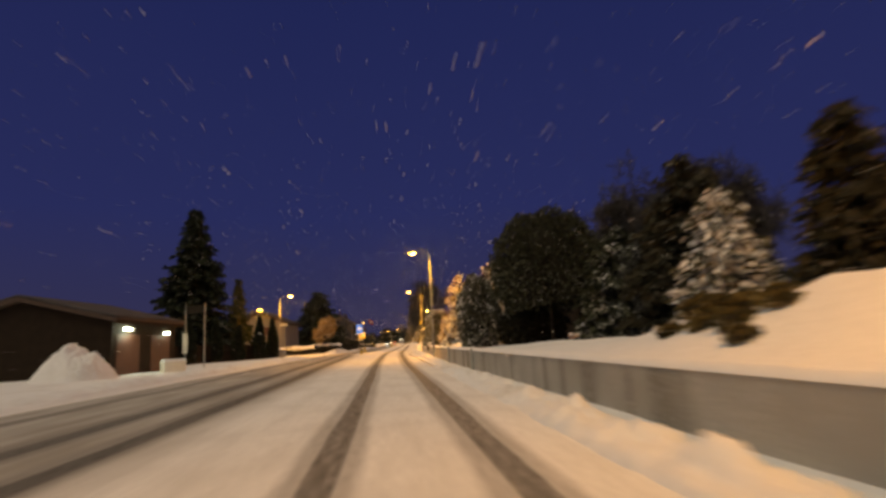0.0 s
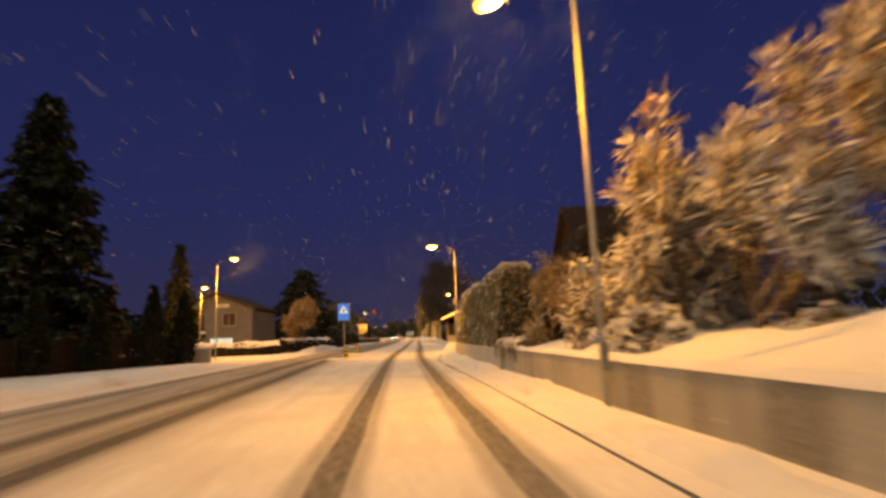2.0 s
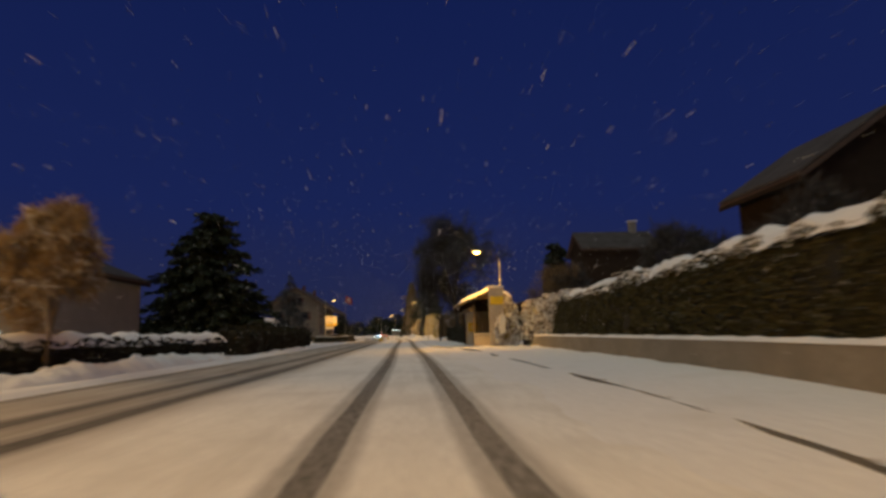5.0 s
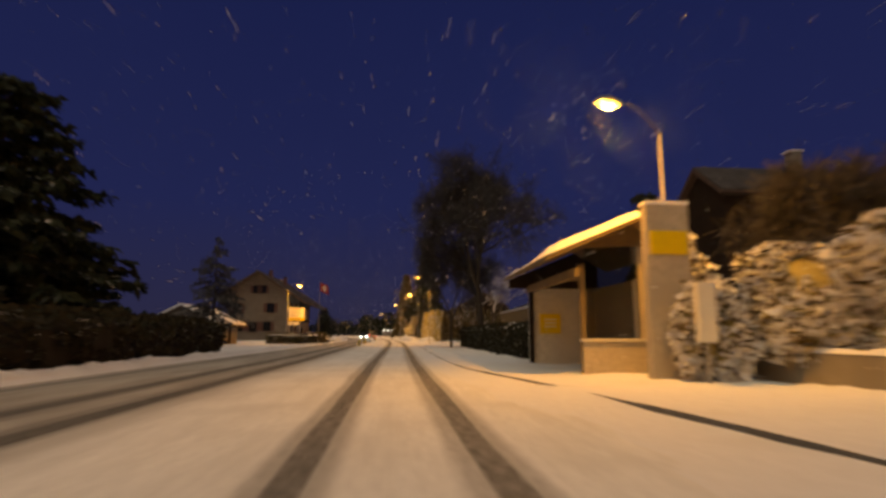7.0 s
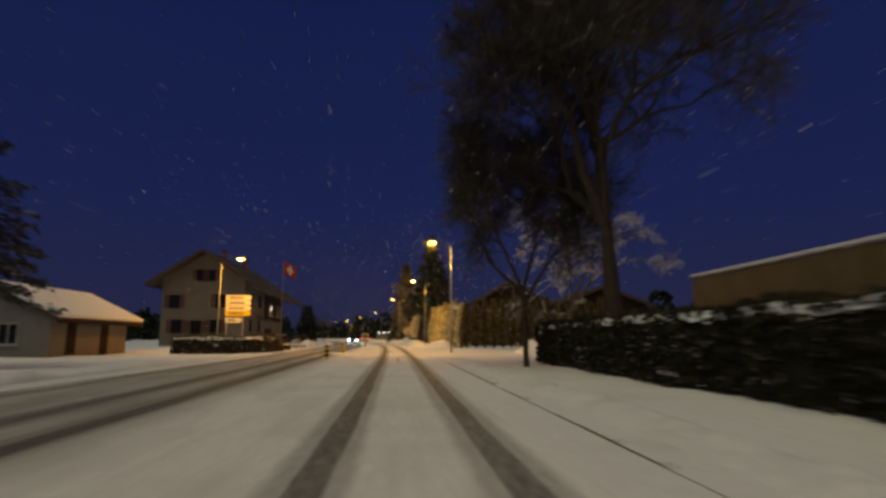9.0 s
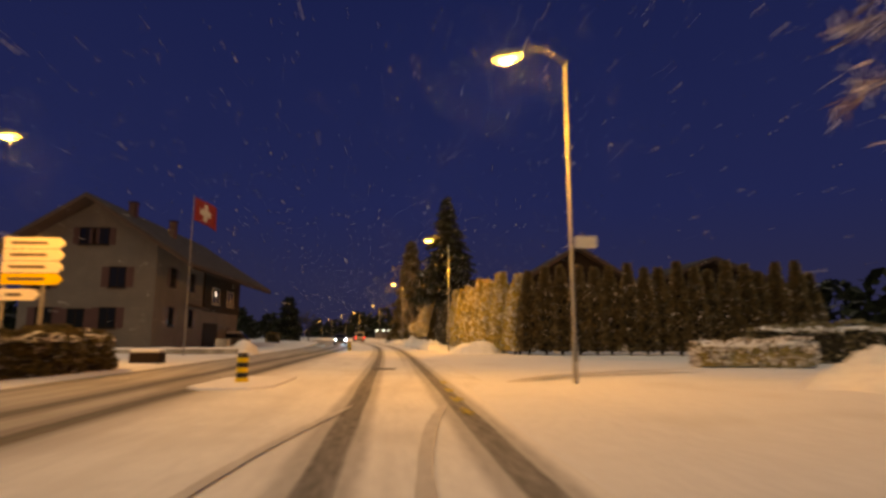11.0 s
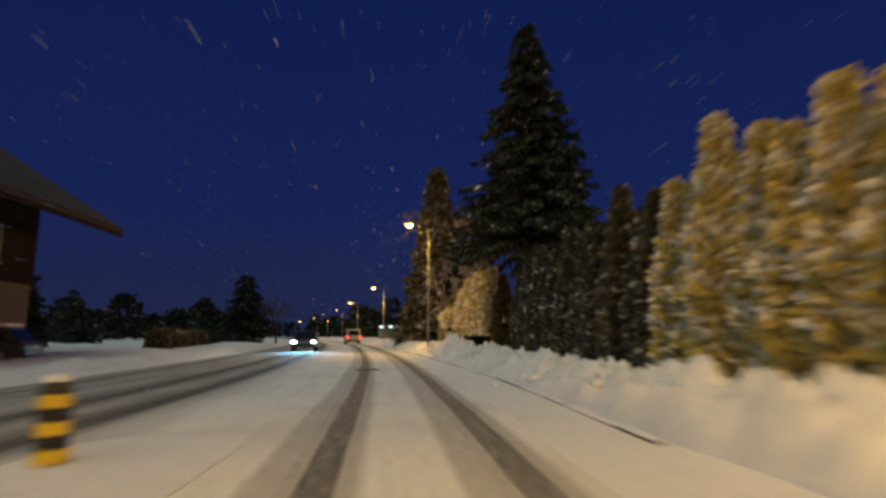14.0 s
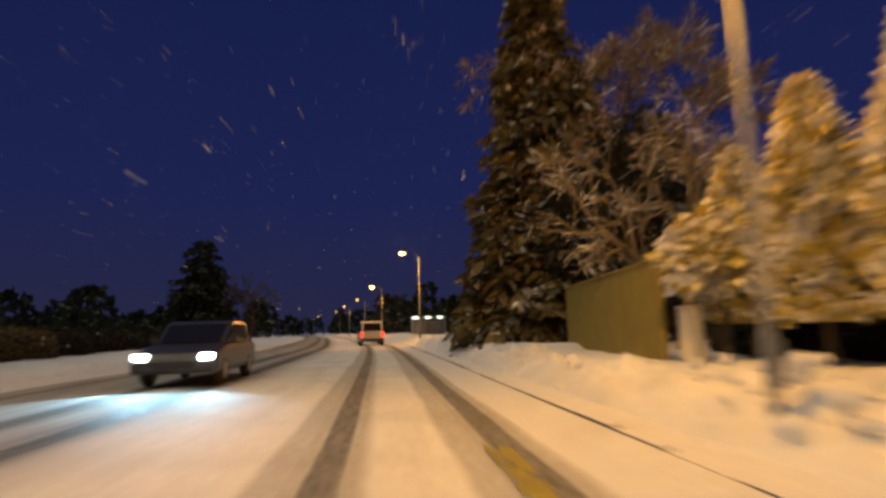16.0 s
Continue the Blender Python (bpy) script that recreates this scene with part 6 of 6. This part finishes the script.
for k in range(38):
    part("board", box(-0.012, 0.012, k * 0.2, k * 0.2 + 0.193, 0.0, 2.02, 0.003), PANEL_WOOD, pf)
for k in range(5):
    part("fence_post", box(0.015, 0.1, k * 1.87, k * 1.87 + 0.09, -0.2, 2.07, 0.004), PANEL_WOOD, pf)
part("cap_rail", box(-0.05, 0.08, -0.03, 7.62, 2.025, 2.07, 0.006), PANEL_WOOD, pf)
cn = thing("canopy", "low far canopy with white strip lights beside the road", "canopy", -4.4, 284)
part("roof", box(-2.2, 2.2, 0, 4, 2.5, 2.75, 0.03), GREY_PAINT, cn)
for px in (-2.0, 2.0):
    for py in (0.2, 3.8):
        part("post", tube([(px, py, 0), (px, py, 2.5)], 0.06, 8), STEEL, cn)
part("back_panel", box(-2.1, 2.1, 3.7, 3.76, 0.1, 2.4, 0.01), CONCRETE, cn)
for px in (-1.5, 0.0, 1.4):
    part("strip_light", box(px - 0.35, px + 0.35, -0.06, -0.004, 2.52, 2.68, 0.01), emitter("strip_glow", (0.8, 1.0, 0.95), 3.0), cn)


# ---- vehicles ----
def vehicle(name, label, x, y, turn, paint, van=False, front_glow=False, tail_glow=False, snow=False):
    """A car pointing along its own +y: body, glass, wheels with tyres and rims, lights, plate bars."""
    t = thing(name, label, "van" if van else "car", x, y, 0, turn)
    ln, w = (4.7, 0.93) if van else (4.3, 0.88)
    h = 1.92 if van else 1.47
    if van:
        low = [(0.0, 0.32), (ln, 0.32), (ln, 0.62), (ln - 0.1, 0.95), (ln - 0.9, 1.1), (0.06, 1.1), (0.0, 0.8)]
        top = [(0.06, 1.1), (ln - 0.95, 1.1), (ln - 1.65, h - 0.06), (ln - 1.95, h), (0.3, h), (0.14, h - 0.1)]
    else:
        low = [(0.0, 0.3), (ln, 0.3), (ln + 0.02, 0.55), (ln - 0.1, 0.75), (ln - 1.0, 0.92), (0.08, 0.92), (-0.02, 0.7)]
        top = [(0.2, 0.92), (ln - 1.1, 0.92), (ln - 1.85, h - 0.06), (ln - 2.15, h), (0.95, h), (0.7, h - 0.08)]
    part("body", prism(low, -w, w, "x", 0.11), paint, t)
    part("cabin", prism(top, -w + 0.1, w - 0.1, "x", 0.1), paint, t)
    zb, zt = (1.14, h - 0.14) if van else (0.96, h - 0.1)
    for sgn in (-1, 1):
        xs = sgn * (w - 0.095)
        side = prism([(0.4 if van else 0.7, zb), (ln - 1.15 - (0 if van else 0.1), zb), (ln - 1.75 - (0 if van else 0.12), zt), (0.5 if van else 1.0, zt)], min(xs, xs + sgn * 0.012), max(xs, xs + sgn * 0.012), "x")
        part("side_window", side, GLASS_DARK, t)
        for yy in (0.85, ln - 0.85):
            wh = part("wheel", tube([(sgn * (w - 0.2), yy, 0.32), (sgn * (w + 0.01), yy, 0.32)], 0.19, 16), STEEL, t)
            ring = bmesh.new()
            for a in range(20):
                for b in range(8):
                    ca, cb = 2 * math.pi * a / 20, 2 * math.pi * b / 8
                    rr = 0.255 + 0.07 * math.cos(cb)
                    ring.verts.new((sgn * (w - 0.1) + 0.11 * math.sin(cb), yy + rr * math.cos(ca), 0.32 + rr * math.sin(ca)))
            ring.verts.ensure_lookup_table()
            for a in range(20):
                for b in range(8):
                    ring.faces.new([ring.verts[i] for i in (a * 8 + b, ((a + 1) % 20) * 8 + b, ((a + 1) % 20) * 8 + (b + 1) % 8, a * 8 + (b + 1) % 8)])
            part("tyre", ring, DARK, wh, smooth_shade=True)
        part("headlight", box(sgn * (w - 0.2) - 0.15, sgn * (w - 0.2) + 0.15, ln - 0.1, ln + 0.02, 0.6, 0.74, 0.03), HEADLIGHT if front_glow else GLASS_DARK, t)
        part("tail_light", box(sgn * (w - 0.11) - 0.08, sgn * (w - 0.11) + 0.08, -0.04, 0.1, 0.72 if van else 0.66, 1.05 if van else 0.82, 0.02), TAIL if tail_glow else SHUTTER, t)
        part("mirror", box(sgn * (w + 0.02) - 0.08, sgn * (w + 0.02) + 0.08, ln - 1.5, ln - 1.4, 0.95, 1.1, 0.02), BLACK, t)
    if van:
        part("rear_window", prism([(-w + 0.25, 1.16), (w - 0.25, 1.16), (w - 0.3, h - 0.16), (-w + 0.3, h - 0.16)], 0.06, 0.085, "y"), GLASS_DARK, t)
    else:
        part("rear_window", prism([(0.26, 0.98), (0.62, h - 0.12), (0.6, h - 0.1), (0.22, 0.98)], -w + 0.22, w - 0.22, "x"), GLASS_DARK, t)
    ws = [(ln - 1.08, zb), (ln - 1.72, zt), (ln - 1.7, zt + 0.02), (ln - 1.03, zb)] if van else [(ln - 1.2, zb), (ln - 1.84, zt), (ln - 1.82, zt + 0.02), (ln - 1.14, zb)]
    part("windscreen", prism(ws, -w + 0.2, w - 0.2, "x"), GLASS_DARK, t)
    part("rear_bumper", box(-w + 0.05, w - 0.05, -0.08, 0.1, 0.34, 0.56, 0.04), BLACK, t)
    part("number_plate", box(-0.26, 0.26, -0.1, -0.082, 0.6, 0.72, 0.004), FRAME, t)
    part("grille", box(-0.45, 0.45, ln - 0.02, ln + 0.03, 0.42, 0.58, 0.02), BLACK, t)
    if snow:
        part("snow_cover", box(-w + 0.12, w - 0.12, 0.75, ln - 2.0, h + 0.004, h + 0.16, 0.07), SNOW, t, "thick snow on the roof")
        part("snow_cover", box(-w + 0.05, w - 0.05, ln - 1.1, ln - 0.1, 0.93, 1.0, 0.03), SNOW, t)
    if front_glow:
        for sgn in (-1, 1):
            li = bpy.data.lights.new("headlight_beam", "SPOT")
            li.energy, li.color, li.spot_size, li.spot_blend, li.shadow_soft_size = 1100, (0.36, 0.72, 1.0), radians(95), 1.0, 0.08
            a = radians(turn)
            lx, ly = sgn * (w - 0.2), ln + 0.1
            ex, ey = x + lx * math.cos(a) - ly * math.sin(a), y + lx * math.sin(a) + ly * math.cos(a)
            dx, dy = -math.sin(a), math.cos(a)
            new("headlight_beam", li).matrix_basis = look((ex, ey, 0.68), (ex + 16 * dx, ey + 16 * dy, -0.1))
    return t


vehicle("van", "pale van with red tail lights driving on the snowy lane", lane(260), 260, 11, VAN_PAINT, True, False, True)
vehicle("car", "oncoming dark car with glaring blue-white headlights", -9.2, 231.9, 187, CAR_PAINT, False, True, False)
vehicle("parked_car", "dark parked car covered with snow by the farmhouse", -17.0, 211.8, 100, CAR_PAINT, False, False, False, True)


def snow_clods():
    """Lumps of broken snow strewn over the ploughed banks."""
    V, F = [], []
    runs = ((-18, 31, 2.55, 0.5, 0.16, 260), (31, 47, 2.62, 0.35, 0.12, 90), (46, 64, 2.38, 0.3, 0.2, 170), (63, 66.4, 2.7, 0.3, 0.05, 30), (187, 214, 3.6, 0.9, 0.6, 420), (211, 222, 3.9, 1.1, 0.8, 260), (220, 240, 3.8, 1.0, 0.45, 260), (82, 98, -9.6, 0.8, 0.32, 90))
    ico = bmesh.new()
    bmesh.ops.create_icosphere(ico, subdivisions=1, radius=1)
    base = np.array([v.co[:] for v in ico.verts])
    tri = np.array([[v.index for v in f.verts] for f in ico.faces])
    ico.free()
    for y0, y1, u, w, top, k in runs:
        for _ in range(k):
            y, o = rng.uniform(y0, y1), rng.normal(0, w * 0.5)
            s = 0.025 + (0.06 if y < 64 else 0.13) * rng.uniform() ** 2.4
            z = (-0.08 if y < 64 and u > 0 else 0.08) + top * max(0.0, 1 - (o / w) ** 2) * rng.uniform(0.4, 0.9)
            F.append(tri + len(V) * 12)
            V.append(base * s * rng.uniform(0.6, 1.3, 3) * rng.uniform(0.8, 1.2, (12, 1)) + (lane(y) + u + o, y, z))
    tagged(link_mesh("snow_clods", np.concatenate(V), np.concatenate(F), BANK), "broken lumps of ploughed snow on the banks", "snow", "", "stuff")


snow_clods()

# ---- kerbs and falling snow ----
build_kerb("kerb", "granite kerb edge along the pavement", 24, 62, kerb_u, 0.035)
build_kerb("kerb", "granite kerb edge of the pavement by the crossing", 68.4, 84, kerb_u, 0.125)
build_kerb("kerb", "granite kerb edge of the bus bay and pavement", 84, 113, kerb_u, 0.14)
build_kerb("kerb", "granite kerb edge of the pavement before the board fence", 113, 150, kerb_u, 0.115)
build_kerb("kerb", "granite kerb edge below the snow bank", 192, 262, kerb_u, 0.12)


def falling_snow(count=16000):
    """Snowflakes hanging in the air over the road, none on the driven line."""
    k = 0
    P = np.empty((0, 3))
    while len(P) < count:
        y = rng.uniform(-2, 235, count)
        c = np.array([float(np.interp(v, CY, CX)) for v in y])
        u = rng.uniform(-9, 9, count)
        z = rng.uniform(0.3, 8.5, count)
        ok = ((np.abs(u) > 1.2) | (z > 2.3)) & ((z > 3.2) | (rng.uniform(size=count) < 0.4))
        P = np.concatenate([P, np.stack([c + u, y, z], 1)[ok]])
    # Extra flakes crowd around each lamp head to imitate its halo.
    near = [(hx, hy, hz) for hx, hy, hz in LAMP_HEADS if hy < 262]
    halo_flakes = [np.array(q) + rng.normal(0, 1, (m, 3)) * (w, w, w) for q in near for m, w in ((40, 0.5), (800, 1.6))]
    first = count
    P = np.concatenate([P[:count], *[c[c[:, 2] > 2.6] for c in halo_flakes]])
    count = len(P)
    r = rng.uniform(0.005, 0.018, (count, 1)) * np.where(rng.uniform(size=(count, 1)) < 0.06, 1.7, 1)
    r[first:] *= 0.55
    d = np.array([[1, 0, 0], [-1, 0, 0], [0, 1, 0], [0, -1, 0], [0, 0, 1], [0, 0, -1]], float)
    v = (P[:, None] + d[None] * r[:, None] * rng.uniform(0.6, 1.3, (count, 6, 1))).reshape(-1, 3)
    tri = np.array([[0, 2, 4], [2, 1, 4], [1, 3, 4], [3, 0, 4], [2, 0, 5], [1, 2, 5], [3, 1, 5], [0, 3, 5]])
    f = (np.arange(count)[:, None, None] * 6 + tri[None]).reshape(-1, 3)
    tagged(link_mesh("snowfall", v, f, FLAKE), "fine snowflakes drifting through the evening air", "snowfall", "", "stuff")


falling_snow()
